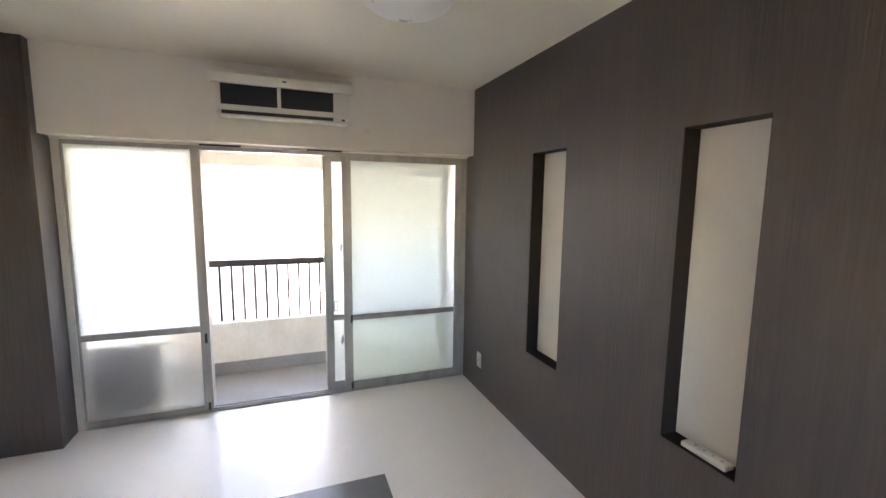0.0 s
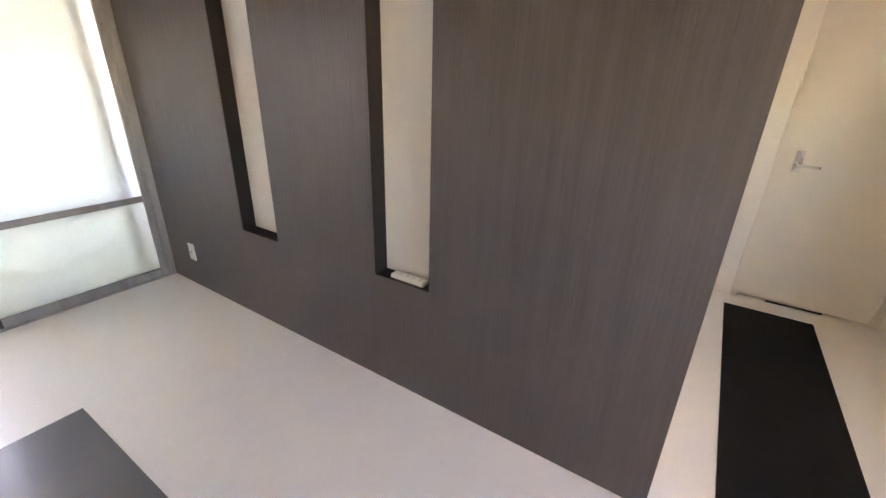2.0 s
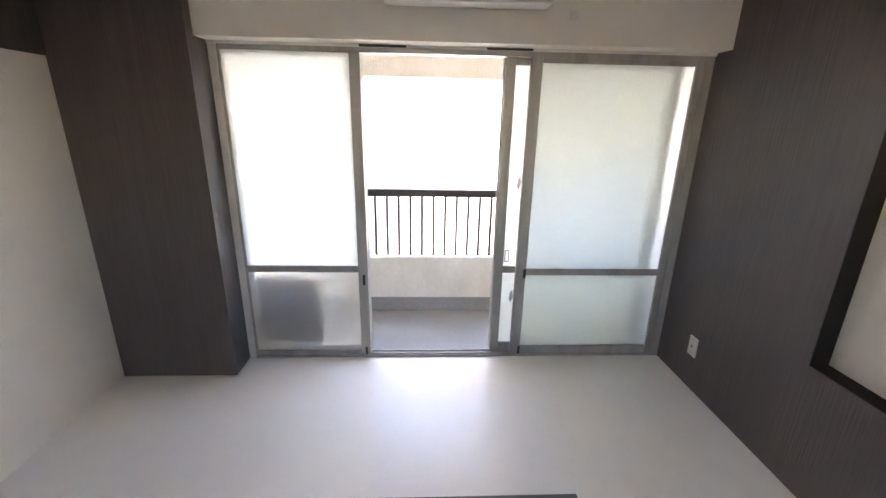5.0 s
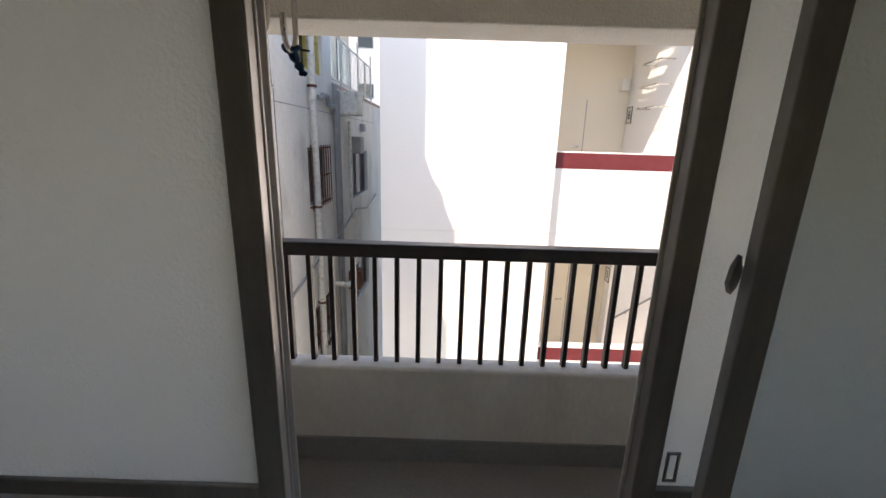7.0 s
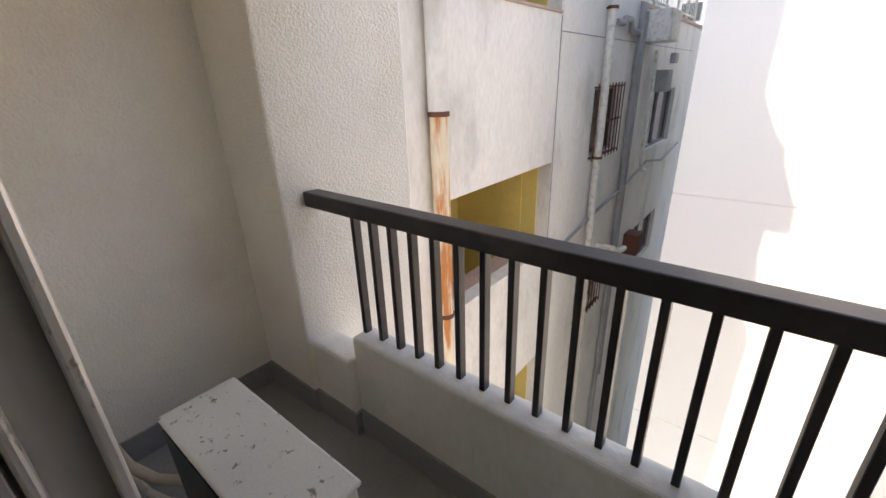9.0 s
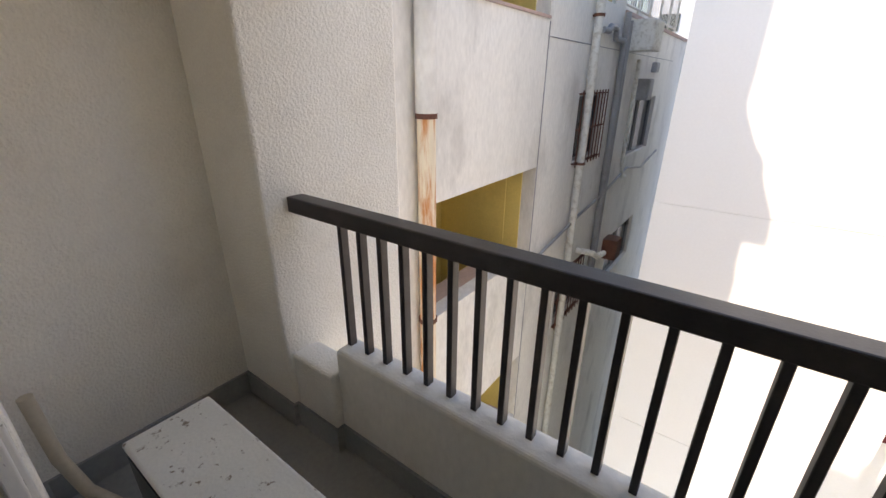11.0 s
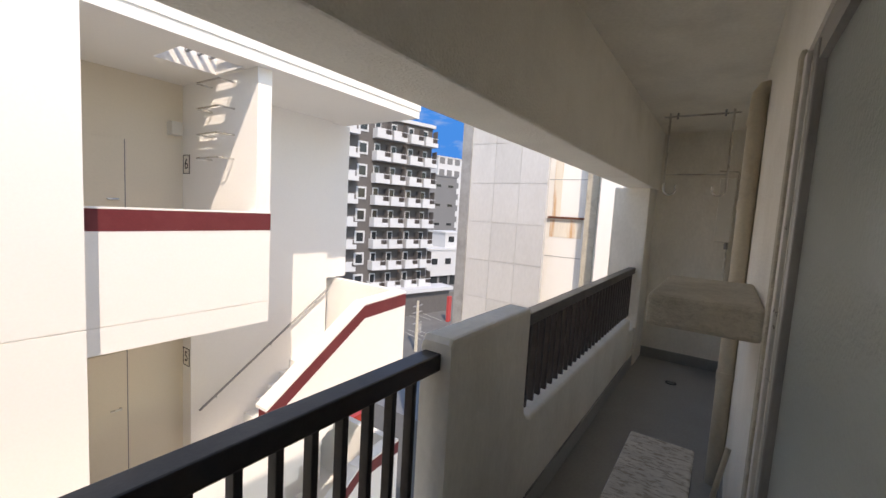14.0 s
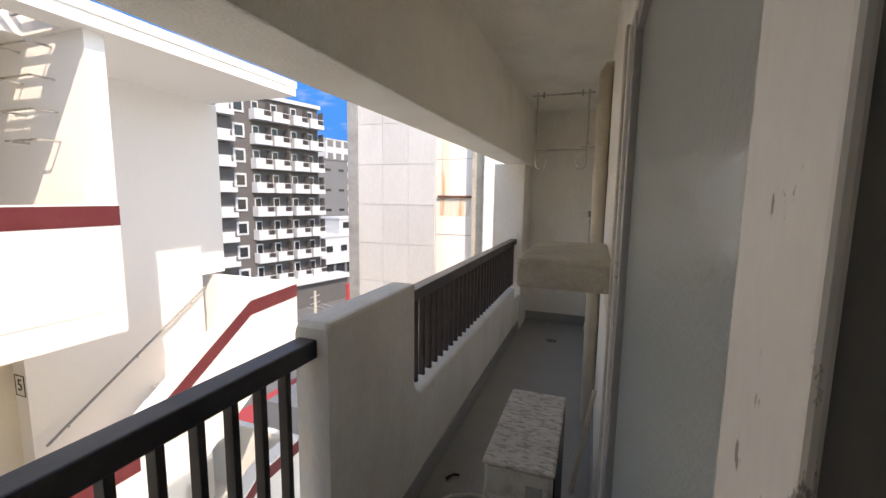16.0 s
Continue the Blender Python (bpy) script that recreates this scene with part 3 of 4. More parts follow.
bx(bm, -2.905, BX1, PY0 - 0.012, PY0, BF, 0.02); bx(bm, BX0 + 0.012, -3.163, 0.86, 0.872, BF, 0.02); bx(bm, -3.175, -3.163, 0.872, 0.893, BF, 0.02); bx(bm, -3.163, -2.893, 0.881, 0.893, BF, 0.02); bx(bm, -2.905, -2.893, 0.893, PY0 - 0.012, BF, 0.02); bx(bm, BX0, PILX, OUT, OUT + 0.012, BF, 0.02); bx(bm, 0.0, BX1, OUT, OUT + 0.012, BF, 0.02)
bx(bm, BX0, BX0 + 0.012, OUT + 0.012, 0.872, BF, 0.02); bx(bm, BX1 - 0.012, BX1, OUT + 0.012, PY0 - 0.012, BF, 0.02)
S("baseboard", bm, BALCONYFLOOR, "grey waterproof upstand along the balcony walls", "baseboard")


def railing(name, x0, x1, first, pitch, cap, label):
    r = thing(name, label, "railing", ((x0 + x1) / 2, 1.0, cap))
    part("top_rail", box(x0, x1, 0.965, 1.037, 0.903, 0.965, 0.006), RAILPAINT, r)
    x, bar = first, None
    while x < x1 - 0.02:
        if bar is None:
            bar = part("baluster", box(x - 0.0105, x + 0.0105, 0.984, 1.018, cap - 0.01, 0.904, 0.002, 1), RAILPAINT, r)
            x0b = x
        else:
            o = bar.copy()
            scene.collection.objects.link(o)
            o.location.x = x - x0b
        x += pitch
    return r


railing("railing", -3.16, -0.235, -2.891, 0.09767, CAPZ, "dark brown steel balcony railing with square bars on the parapet")
railing("railing", 0.445, 3.41, 0.52, 0.09767, CAPE, "dark brown steel balcony railing with square bars, farther section")


def outdoor_unit(x0, x1, y0, y1, z0, z1, label, top):
    o = thing("outdoor_unit", label, "air conditioner", ((x0 + x1) / 2, (y0 + y1) / 2, z0))
    part("condenser_coil", box(x0 + 0.02, x1 - 0.02, y0 - 0.006, y0 - 0.001, z0 + 0.06, z1 - 0.03), BLACKPLASTIC, o, "dark condenser coil on the back")
    for a in (x0 + 0.08, x1 - 0.14):
        part("foot", box(a, a + 0.06, y0 - 0.01, y1 + 0.02, z0, z0 + 0.09, 0.005), BLACKPLASTIC, o)
    part("casing", box(x0, x1, y0, y1, z0 + 0.09, z1 - 0.018, 0.012), WHITEMETAL, o)
    part("lid", box(x0 - 0.006, x1 + 0.006, y0 - 0.006, y1 + 0.008, z1 - 0.018, z1, 0.009, 3), top, o)
    bm = bmesh.new()
    cx, cz, r = (x0 + x1) / 2 - 0.08, (z0 + z1) / 2 + 0.03, 0.2
    for k in range(7):
        rr = r * (k + 1) / 7
        ring = [(cx + rr * math.cos(a), y1 + 0.012, cz + rr * math.sin(a)) for a in (2 * math.pi * i / 28 for i in range(29))]
        b2 = bend(ring, 0.0025, 5)
        me = bpy.data.meshes.new("tmp"); b2.to_mesh(me); b2.free(); bm.from_mesh(me)
    part("fan_grille", bm, WHITEMETAL, o)
    part("label_plate", box(x0 - 0.003, x0 + 0.001, y0 + 0.03, y0 + 0.085, z1 - 0.17, z1 - 0.06, 0.001), ALUMID, o, "grey rating label")
    part("grip_recess", box(x0 - 0.004, x0 + 0.001, y0 + 0.10, y1 - 0.02, z1 - 0.24, z1 - 0.12, 0.002), ALUPALE, o, "moulded hand grip")
    part("valve_cover", box(x1 - 0.004, x1 + 0.03, y0 + 0.04, y1 - 0.05, z0 + 0.15, z0 + 0.42, 0.01), WHITEMETAL, o)
    return o


LICHEN = material("speckled_white_metal", (0.72, 0.70, 0.64), 0.6, var=0.07, grain=120, bump=0.3, dirt=(0.20, 0.14, 0.09), dirt_amount=0.9, dirt_scale=34, dirt_from=0.60, dirt_to=0.66)
LIDGREY = material("mottled_grey_lid", (0.58, 0.54, 0.48), 0.7, var=0.2, grain=70, bump=0.7, stretch=(2.2, 0.7, 1), dirt=(0.30, 0.25, 0.19), dirt_amount=0.85, dirt_scale=36, dirt_from=0.50, dirt_to=0.60)
outdoor_unit(-2.925, -2.305, 0.245, 0.460, BF, 0.49, "weathered white outdoor air-conditioner unit with a stained lid on the balcony", LICHEN)
outdoor_unit(-0.035, 0.52, 0.23, 0.455, BF, 0.55, "white outdoor air-conditioner unit with a mottled lid, farther along the balcony", LIDGREY)

S("wall_shelf", box(0.16, 0.81, OUT, 0.405, 1.105, 1.215, 0.014), CONCRETE, "rough concrete slab jutting from the outer wall", "ledge")

# laundry pole hangers on the balcony ceiling
def hanger(x, y0, y1, low, label, top=2.45):
    o = thing("laundry_hanger", label, "laundry hanger", (x, (y0 + y1) / 2, low - 0.06), "laundry hangers")
    part("top_bar", bend([(x, y0 - 0.05, top - 0.03), (x, y1 + 0.05, top - 0.03)], 0.008), STEEL, o, smooth=True)
    for y, s in ((y1, -1), (y0, 1)):
        pts = [(x, y, top), (x, y, low)] + [(x, y + s * 0.05 * (1 - math.cos(a)), low - 0.055 * math.sin(a)) for a in (math.pi * k / 10 for k in range(1, 11))] + [(x, y + s * 0.1, low + 0.035)]
        part("hook_arm", bend(pts, 0.0095), STEEL, o, smooth=True)
    part("cross_bar", bend([(x, y0, low + 0.13), (x, y1, low + 0.13)], 0.007), STEEL, o, smooth=True)
    for y in (y0 + 0.06, y1 - 0.06):
        part("bolt", tube(bmesh.new(), (x, y, top - 0.055), (x, y, top), 0.008, 8), GREYPIPE, o)
    return o


hanger(2.95, 0.25, 0.73, 1.77, "grey metal laundry hanger hung from the balcony ceiling")
near = hanger(-2.10, 0.36, 0.68, 1.715, "grey metal laundry hanger with a knotted blue rope")
rope = thing("rope", "short dark blue rope knotted round the laundry hook", "rope", (-2.09, 0.64, 1.62))
kn = [(-2.10 + 0.022 * math.cos(a), 0.632 + 0.02 * math.sin(a), 1.665 + 0.006 * math.sin(2 * a)) for a in (k * 0.5 for k in range(26))]
part("knot", bend(kn, 0.007, 8), ROPE, rope, smooth=True)
for d in (-0.008, 0.008):
    part("strand", bend([(-2.10 + d, 0.635, 1.663), (-2.096 + d, 0.65, 1.64), (-2.09 - d, 0.668, 1.62), (-2.082 + d, 0.684, 1.597)], 0.0085, 8), ROPE, rope, smooth=True)
part("tie", bend([(-2.11, 0.62, 1.665), (-2.05, 0.655, 1.663)], 0.0035, 6), BLACKPLASTIC, rope)

def downpipe(x, y, r, z0, z1, collars):
    o = thing("downpipe", "beige plastic downpipe against the balcony wall", "pipe", (x, y, z0))
    part("pipe", tube(bmesh.new(), (x, y, z0), (x, y, z1), r, 20), PIPE, o, smooth=True)
    for z in collars:
        part("collar", tube(bmesh.new(), (x, y, z), (x, y, z + 0.05), r + 0.005, 20), PIPE, o, smooth=True)


downpipe(1.55, 0.128, 0.042, BF, 2.16, (0.55, 1.55, 2.02))
part("elbow", bend([(1.55, 0.128, 2.16), (1.55, 0.124, 2.20), (1.55, 0.11, 2.225), (1.55, 0.07, 2.23)], 0.041, 16), PIPE, bpy.data.objects["downpipe"], smooth=True)

meter = thing("meter_box", "white wall box with a cable on the balcony end wall", "box", (3.83, 0.24, 1.29))
part("casing", box(3.80, 3.86, 0.17, 0.31, 1.29, 1.95, 0.008), WHITEPLASTIC, meter)
part("cable_gland", tube(bmesh.new(), (3.83, 0.20, 1.22), (3.83, 0.20, 1.29), 0.018, 10), GREYPIPE, meter)
part("cable", bend([(3.83, 0.20, 1.22), (3.83, 0.19, 1.1), (3.82, 0.20, 0.98), (3.83, 0.17, 0.86), (3.84, 0.16, 0.7)], 0.011, 8), WHITEMETAL, meter, smooth=True)
part("conduit", bend([(3.84, 0.16, 1.95), (3.84, 0.16, 2.02), (3.84, 0.33, 2.03)], 0.009, 8), WHITEMETAL, meter, smooth=True)
S("end_panel_line", box(3.848, 3.859, 0.137, 0.86, 1.95, 1.962), SMOOTHWALL, "faint ledge line across the balcony end wall", "trim")

bar = thing("wooden_pole", "short weathered wooden pole leaning on the balcony wall", "pole", (0.80, 0.2, BF))
part("pole", tube(bmesh.new(), (0.80, 0.19, BF), (0.93, 0.098, 0.42), 0.012, 10), PIPE, bar, smooth=True)
dr = thing("floor_drain", "dark round drain grate in the balcony floor", "drain", (3.16, 0.51, BF))
part("grate", tube(bmesh.new(), (3.16, 0.51, BF), (3.16, 0.51, BF + 0.006), 0.05, 20), BLACKPLASTIC, dr)
for k in range(3):
    part("slot", box(3.125 + 0.03 * k, 3.135 + 0.03 * k, 0.48, 0.54, BF + 0.006, BF + 0.008), GREYPIPE, dr)
leaf = thing("dead_leaf", "dark curled dead leaf on the balcony floor", "leaf", (0.69, 0.80, BF))
part("blade", bend([(0.66, 0.83, BF + 0.008), (0.68, 0.81, BF + 0.014), (0.70, 0.80, BF + 0.012), (0.71, 0.77, BF + 0.008)], 0.007, 6), BLACKPLASTIC, leaf)
hose = thing("drain_hose", "pale drain hose curling over the balcony floor", "hose", (0.55, 0.62, BF))
part("hose", bend([(0.50, 0.46, BF + 0.02), (0.56, 0.55, BF + 0.03), (0.58, 0.66, BF + 0.015), (0.54, 0.76, BF + 0.012), (0.46, 0.82, BF + 0.012)], 0.008, 8), WHITEMETAL, hose, smooth=True)

# refrigerant lines of the near outdoor unit
lines = thing("refrigerant_pipe", "taped beige refrigerant pipes beside the outdoor unit", "pipe", (-3.0, 0.2, BF))
part("pipe", bend([(-2.89, 0.30, 0.12), (-3.0, 0.30, 0.10), (-3.12, 0.27, 0.06), (-3.22, 0.22, 0.04), (-3.30, 0.17, 0.10), (-3.33, 0.14, 0.25), (-3.34, 0.13, 0.5)], 0.02, 10), PIPE, lines, smooth=True)
part("pipe", bend([(-2.89, 0.27, 0.06), (-3.02, 0.26, 0.03), (-3.14, 0.22, -0.01), (-3.25, 0.19, -0.02), (-3.32, 0.16, 0.06)], 0.014, 10), WHITEMETAL, lines, smooth=True)

# ---- the white building opposite ----
FY = 4.78            # stair bay, before it is set back
MY = 4.95            # main wall
GROUND = -14.0
white = thing("white_building", "white painted apartment building with red-banded balconies and outside stairs", "building", (1.0, 7.0, GROUND))
LINES = [GROUND, -11.652, -8.696, -5.740, -2.784, 0.172, 3.6]
for a, b in zip(LINES, LINES[1:]):
    part("wall_storey", box(-2.507, -0.145, MY, 14.0, a + 0.008, b - 0.008), FACADE, white)
    part("wall_joint", box(-2.495, -0.157, MY + 0.012, 13.988, b - 0.008, b + 0.008), FACADE, white)
ROOFB = 2.90
S6 = 2.75
BAY = Matrix.Translation((0.139, 0.091, -0.0437)) @ Matrix.Diagonal((1.0666, 1.05, 1.0748, 1))   # the stair bay stands back from the main wall


def bay(name, bm, mat, parent=white, label="", smooth=False):
    bm.transform(BAY)
    return part(name, bm, mat, parent, label, smooth)


HX0, HX1, HY0, HY1 = 0.62, 1.30, 4.98, 5.62
for r in ((-0.32, HX0, FY - 0.13, 8.3), (HX1, 4.2, FY - 0.13, 8.3), (HX0, HX1, FY - 0.13, HY0), (HX0, HX1, HY1, 8.3)):
    bay("roof", box(*r, ROOFB, 3.12), FACADE)
bay("roof_lip", box(-0.32, 4.215, FY - 0.145, FY - 0.13, 3.02, 3.12), FACADE)
for k in range(5):
    bay("hatch_bar", box(HX0 + 0.05 + 0.135 * k, HX0 + 0.085 + 0.135 * k, HY0, HY1, 3.06, 3.1), GREYPIPE)
bay("fin_wall", box(1.36, 1.54, FY, 6.40, 0.12, ROOFB), FACADE)
bay("stair_wall", box(1.36, 3.78, 6.40, 6.65, GROUND + 1, ROOFB), FACADE)
bay("stair_wall", box(3.78, 4.33, 6.5, 6.65, -0.02, ROOFB), FACADE)
bay("recess_wall", box(-0.32, 1.36, 6.65, 6.8, GROUND + 1, ROOFB), FACADECREAM)
bay("rear_wall", box(1.54, 4.33, 8.1, 8.3, GROUND + 1, ROOFB), FACADE)


def number(text, x, y, z, size, rot, parent):
    c = bpy.data.curves.new("number", "FONT")
    c.body, c.size, c.align_x, c.align_y, c.extrude = text, size, "CENTER", "CENTER", 0.002
    tmp = bpy.data.objects.new("tmp", c)
    me = bpy.data.meshes.new_from_object(tmp)
    bpy.data.objects.remove(tmp)
    bm = bmesh.new()
    bm.from_mesh(me)
    bm.transform(pose(x, y, z, *rot))
    part("number", bm, BLACKLETTER, parent)


for k in range(4):
    z = -S6 * k
    bay("floor_slab", box(-0.32, 1.36, FY + 0.13, 6.65, z - 0.09, z + 0.12), FACADE)
    p = bay("balcony_wall", box(-0.32, 1.545, FY - 0.006, FY + 0.13, z - 0.09, z + 0.158), FACADE)
    bay("balcony_wall_upper", box(-0.32, 1.545, FY - 0.006, FY + 0.13, z + 0.170, z + 1.035), FACADE, p)
    bay("groove", box(-0.32, 1.535, FY + 0.004, FY + 0.125, z + 0.158, z + 0.170), FACADE, p)
    bay("red_band", box(-0.32, 1.548, FY - 0.010, FY + 0.134, z + 1.035, z + 1.235), REDBAND, p, "dark red painted band")
    bay("coping", box(-0.32, 1.552, FY - 0.014, FY + 0.138, z + 1.235, z + 1.25), FACADE, p)
    d = bay("door", box(-0.15, 0.66, 6.62, 6.65, z + 0.12, z + 2.06, 0.004), FACADECREAM)
    bay("door_gap", box(0.66, 0.675, 6.64, 6.652, z + 0.12, z + 2.06), GREYHOUSE, d)
    bay("door_handle", bend([(0.58, 6.62, z + 1.3), (0.58, 6.57, z + 1.3), (0.46, 6.57, z + 1.3)], 0.014), STEEL, d)
    bay("light_box", box(1.16, 1.30, 6.5, 6.65, z + 2.2, z + 2.38, 0.01), WHITEPLASTIC)
    plate = bay("number_plate", box(1.348, 1.36, 6.42, 6.60, z + 1.70, z + 1.95), WHITEPLASTIC, white, "white floor number plate with a black frame")
    for fr in ((6.415, 6.425, 1.695, 1.955), (6.595, 6.605, 1.695, 1.955), (6.425, 6.595, 1.945, 1.955), (6.425, 6.595, 1.695, 1.705)):
        bay("plate_edge", box(1.343, 1.35, fr[0], fr[1], z + fr[2], z + fr[3]), BLACKLETTER, plate)
    c = BAY @ Vector((1.345, 6.51, z + 1.825))
    number(str(6 - k), c.x, c.y, c.z, 0.22, (90, 0, -90), plate)
    zz = z
    p = bay("stair_parapet", prism([(1.54, zz - 2.6), (1.54, zz - 1.475), (3.23, zz - 0.37), (4.23, zz - 0.31), (4.23, zz - 1.5), (3.3, zz - 1.5)], "y", FY, FY + 0.16), FACADE)
    bay("red_band", prism([(1.54, zz - 1.475), (1.54, zz - 1.275), (3.23, zz - 0.16), (4.23, zz - 0.10), (4.23, zz - 0.31), (3.23, zz - 0.37)], "y", FY - 0.006, FY + 0.164), REDBAND, p, "dark red painted band")
    bay("coping", prism([(1.54, zz - 1.275), (1.54, zz - 1.235), (3.23, zz - 0.12), (4.23, zz - 0.06), (4.23, zz - 0.10), (3.23, zz - 0.16)], "y", FY - 0.004, FY + 0.24), FACADE, p)
    bay("landing_side", box(4.10, 4.23, FY + 0.16, 8.1, zz - 1.5, zz - 0.06), FACADE)
    bay("landing", box(3.2, 4.10, FY + 0.16, 8.1, zz - 1.5, zz - 1.32), FACADE)
    st = None
    for i in range(8):
        x = 1.54 + 0.21 * i
        bay("step", box(x, x + 0.21, FY + 0.16, 6.40, zz - 2.9 + 0.165 * i, zz - 2.7 + 0.165 * (i + 1)), FACADE)
    bay("handrail", bend([(1.45, 6.33, zz - 1.72), (3.75, 6.33, zz - 0.20)], 0.018), GREYPIPE, smooth=True)
    for hx in (1.7, 2.6, 3.5):
        hz = zz - 1.72 + (hx - 1.45) * 0.661
        bay("rail_bracket", bend([(hx, 6.40, hz - 0.06), (hx, 6.34, hz - 0.05), (hx, 6.33, hz)], 0.008, 6), GREYPIPE)
for z in (1.87, 2.16, 2.47, 2.78):
    bay("ladder_rung", bend([(1.37, 5.28, z), (1.17, 5.28, z), (1.16, 5.30, z), (1.16, 5.80, z), (1.17, 5.82, z), (1.37, 5.82, z)], 0.011, 8), STEEL, smooth=True)

# ---- the old yellow and white building along the alley ----
AX = -3.95
old = thing("old_building", "old white building with yellow galleries along a narrow alley", "building", (-7.0, 8.0, GROUND))
holes = []
for k in range(-1, 5):
    holes.append((2.90, 5.05, -0.84 - 2.9 * k, 0.35 - 2.9 * k))
holes += [(6.33, 7.5, 0.2, 1.2), (9.27, 11.62, -0.14, 1.04), (6.33, 7.5, -2.7, -1.7), (9.3, 11.6, -3.0, -1.9)]
part("wall", pierced("x", AX - 0.18, AX, (2.36, 14.5), (GROUND, 2.40), [h for h in holes if h[3] < 2.4] + [(2.90, 5.05, 2.03, 2.40)]), OLDWALL, old)
part("wall_upper", pierced("x", AX - 0.18, AX, (2.86, 8.0), (2.40, 6.0), [(2.90, 5.05, 2.40, 3.25), (6.1, 7.4, 2.45, 3.6)]), OLDWALL, old)
part("gallery_wall", box(AX - 1.6, AX - 1.5, 2.4, 5.2, GROUND, 6.0), YELLOW, old, "yellow rendered gallery wall")
part("gallery_end", box(AX - 1.5, AX - 0.18, 5.03, 5.2, GROUND, 6.0), YELLOW, old, "yellow rendered gallery wall")
part("gallery_end", box(AX - 1.5, AX - 0.18, 2.6, 2.8, GROUND, 6.0), OLDWALL, old)
for k in range(-1, 5):
    z = -2.9 * k
    part("gallery_slab", box(AX - 1.5, AX - 0.18, 2.4, 5.03, z + 0.33, z + 0.45), YELLOW, old)
    part("gallery_ledge", box(AX - 0.45, AX - 0.1, 2.88, 5.03, z - 0.9, z - 0.855), PINKLEDGE, old, "faded pink ledge")
part("body", box(-12, AX - 1.6, 2.2, 14.5, GROUND, 2.38), OLDWALL, old)
part("body_rear", box(AX - 1.6, AX - 0.18, 14.0, 14.5, GROUND, 2.38), OLDWALL, old)
for (a, b, c, d) in holes[-4:]:
    w = part("window", box(AX - 0.14, AX - 0.12, a, b, c, d), DARKWINDOW, old)
    bm = bmesh.new()
    for y in (a, (a + b) / 2 - 0.02, b - 0.04):
        bx(bm, AX - 0.13, AX - 0.08, y, y + 0.04, c, d)
    bx(bm, AX - 0.13, AX - 0.08, a, b, c, c + 0.04); bx(bm, AX - 0.13, AX - 0.08, a, b, d - 0.04, d)
    part("window_frame", bm, GREYPIPE, w)
    if a < 7:
        for i in range(9):
            y = a + (b - a) * i / 8
            part("window_bar", box(AX + 0.05, AX + 0.065, y - 0.008, y + 0.008, c - 0.05, d + 0.05), RUST, w)
        for z in (c, (c + d) / 2, d):
            part("bar_rail", box(AX, AX + 0.05, a - 0.02, b + 0.02, z - 0.01, z + 0.01), RUST, w)
# stepped end of the upper wall
part("wall_end", prism([(2.444, 2.4), (2.444, 3.004), (2.538, 3.288), (2.278, 3.665), (2.293, 3.909), (2.76, 4.24), (2.76, 6.4), (2.86, 6.4), (2.86, 2.4)], "x", AX - 0.18, AX), OLDWALL, old)

def wall_pipe(y, r, zs, x=AX + 0.09, mat=OLDWALL, label="pipe on the alley wall", clamps=()):
    o = thing("drain_pipe", label, "pipe", (x, y, zs[0]))
    bm = bmesh.new(); tube(bm, (x, y, zs[0]), (x, y, zs[1]), r, 16); part("pipe", bm, mat, o, smooth=True)
    for z in clamps:
        bm = bmesh.new(); tube(bm, (x, y, z - 0.02), (x, y, z + 0.02), r + 0.012, 16); bx(bm, AX, x, y - 0.015, y + 0.015, z - 0.012, z + 0.012)
        part("clamp", bm, RUST, o, "rusty clamp")
    return o
wall_pipe(2.70, 0.075, (GROUND, 1.12), mat=RUSTPIPE, label="drain pipe streaked orange with rust on a white wall", clamps=(1.12, -0.7))
wall_pipe(2.70, 0.085, (1.12, 3.9), mat=OLDWALL, label="white painted drain pipe on a white wall", clamps=(2.2,))
wall_pipe(6.47, 0.06, (GROUND, 3.4), mat=WHITEMETAL, label="pale drain pipe with a hopper on the alley wall", clamps=(0.2, 2.2, -1.6))

# ---- beyond the balcony's far end ----
side = thing("concrete_building", "tall grey concrete building with panel joints and rust stains", "building", (9.0, 4.0, GROUND))
bm = bmesh.new()
bx(bm, 7.5, 7.6, 3.56, 5.54, GROUND, 9.0)
part("wall_core", bm, PANELS, side)
for r in range(-3, 9):
    for c in range(3):
        y0 = 3.56 + 0.66 * c
        part("panel", box(7.485, 7.5, y0 + 0.003, y0 + 0.657, -0.62 + 0.93 * r + 0.005, -0.62 + 0.93 * (r + 1) - 0.005), PANELS, side)
part("corner_strip", box(7.44, 7.9, 5.54, 5.80, GROUND, 9.0), GREYPIPE, side)
part("white_wall", box(7.9, 8.0, 2.45, 3.7, GROUND, 9.0), FACADE, side)
part("rust_streak", box(7.894, 7.9, 3.36, 3.55, 1.47, 9.0), RUSTWALL, side, "rust-stained strip")
part("rust_streak", box(7.894, 7.9, 2.85, 3.58, 1.0, 1.40), RUSTWALL, side, "rust-stained strip")
part("ledge", box(7.84, 7.9, 2.75, 3.62, 1.42, 1.47), RUST, side)
part("seam", box(7.893, 7.9, 2.75, 3.7, 2.30, 2.312), GREYPIPE, side)
part("seam", box(7.893, 7.9, 2.75, 3.7, 0.55, 0.562), GREYPIPE, side)
part("column", box(7.72, 7.9, 2.52, 2.76, GROUND, 9.0), CONCRETE, side)
part("pipe", tube(bmesh.new(), (7.66, 2.46, GROUND), (7.66, 2.46, 9.0), 0.035), WHITEMETAL, side, smooth=True)
part("pale_wall", box(7.5, 8.0, -6.0, 2.42, GROUND, 9.0), FACADE, side)
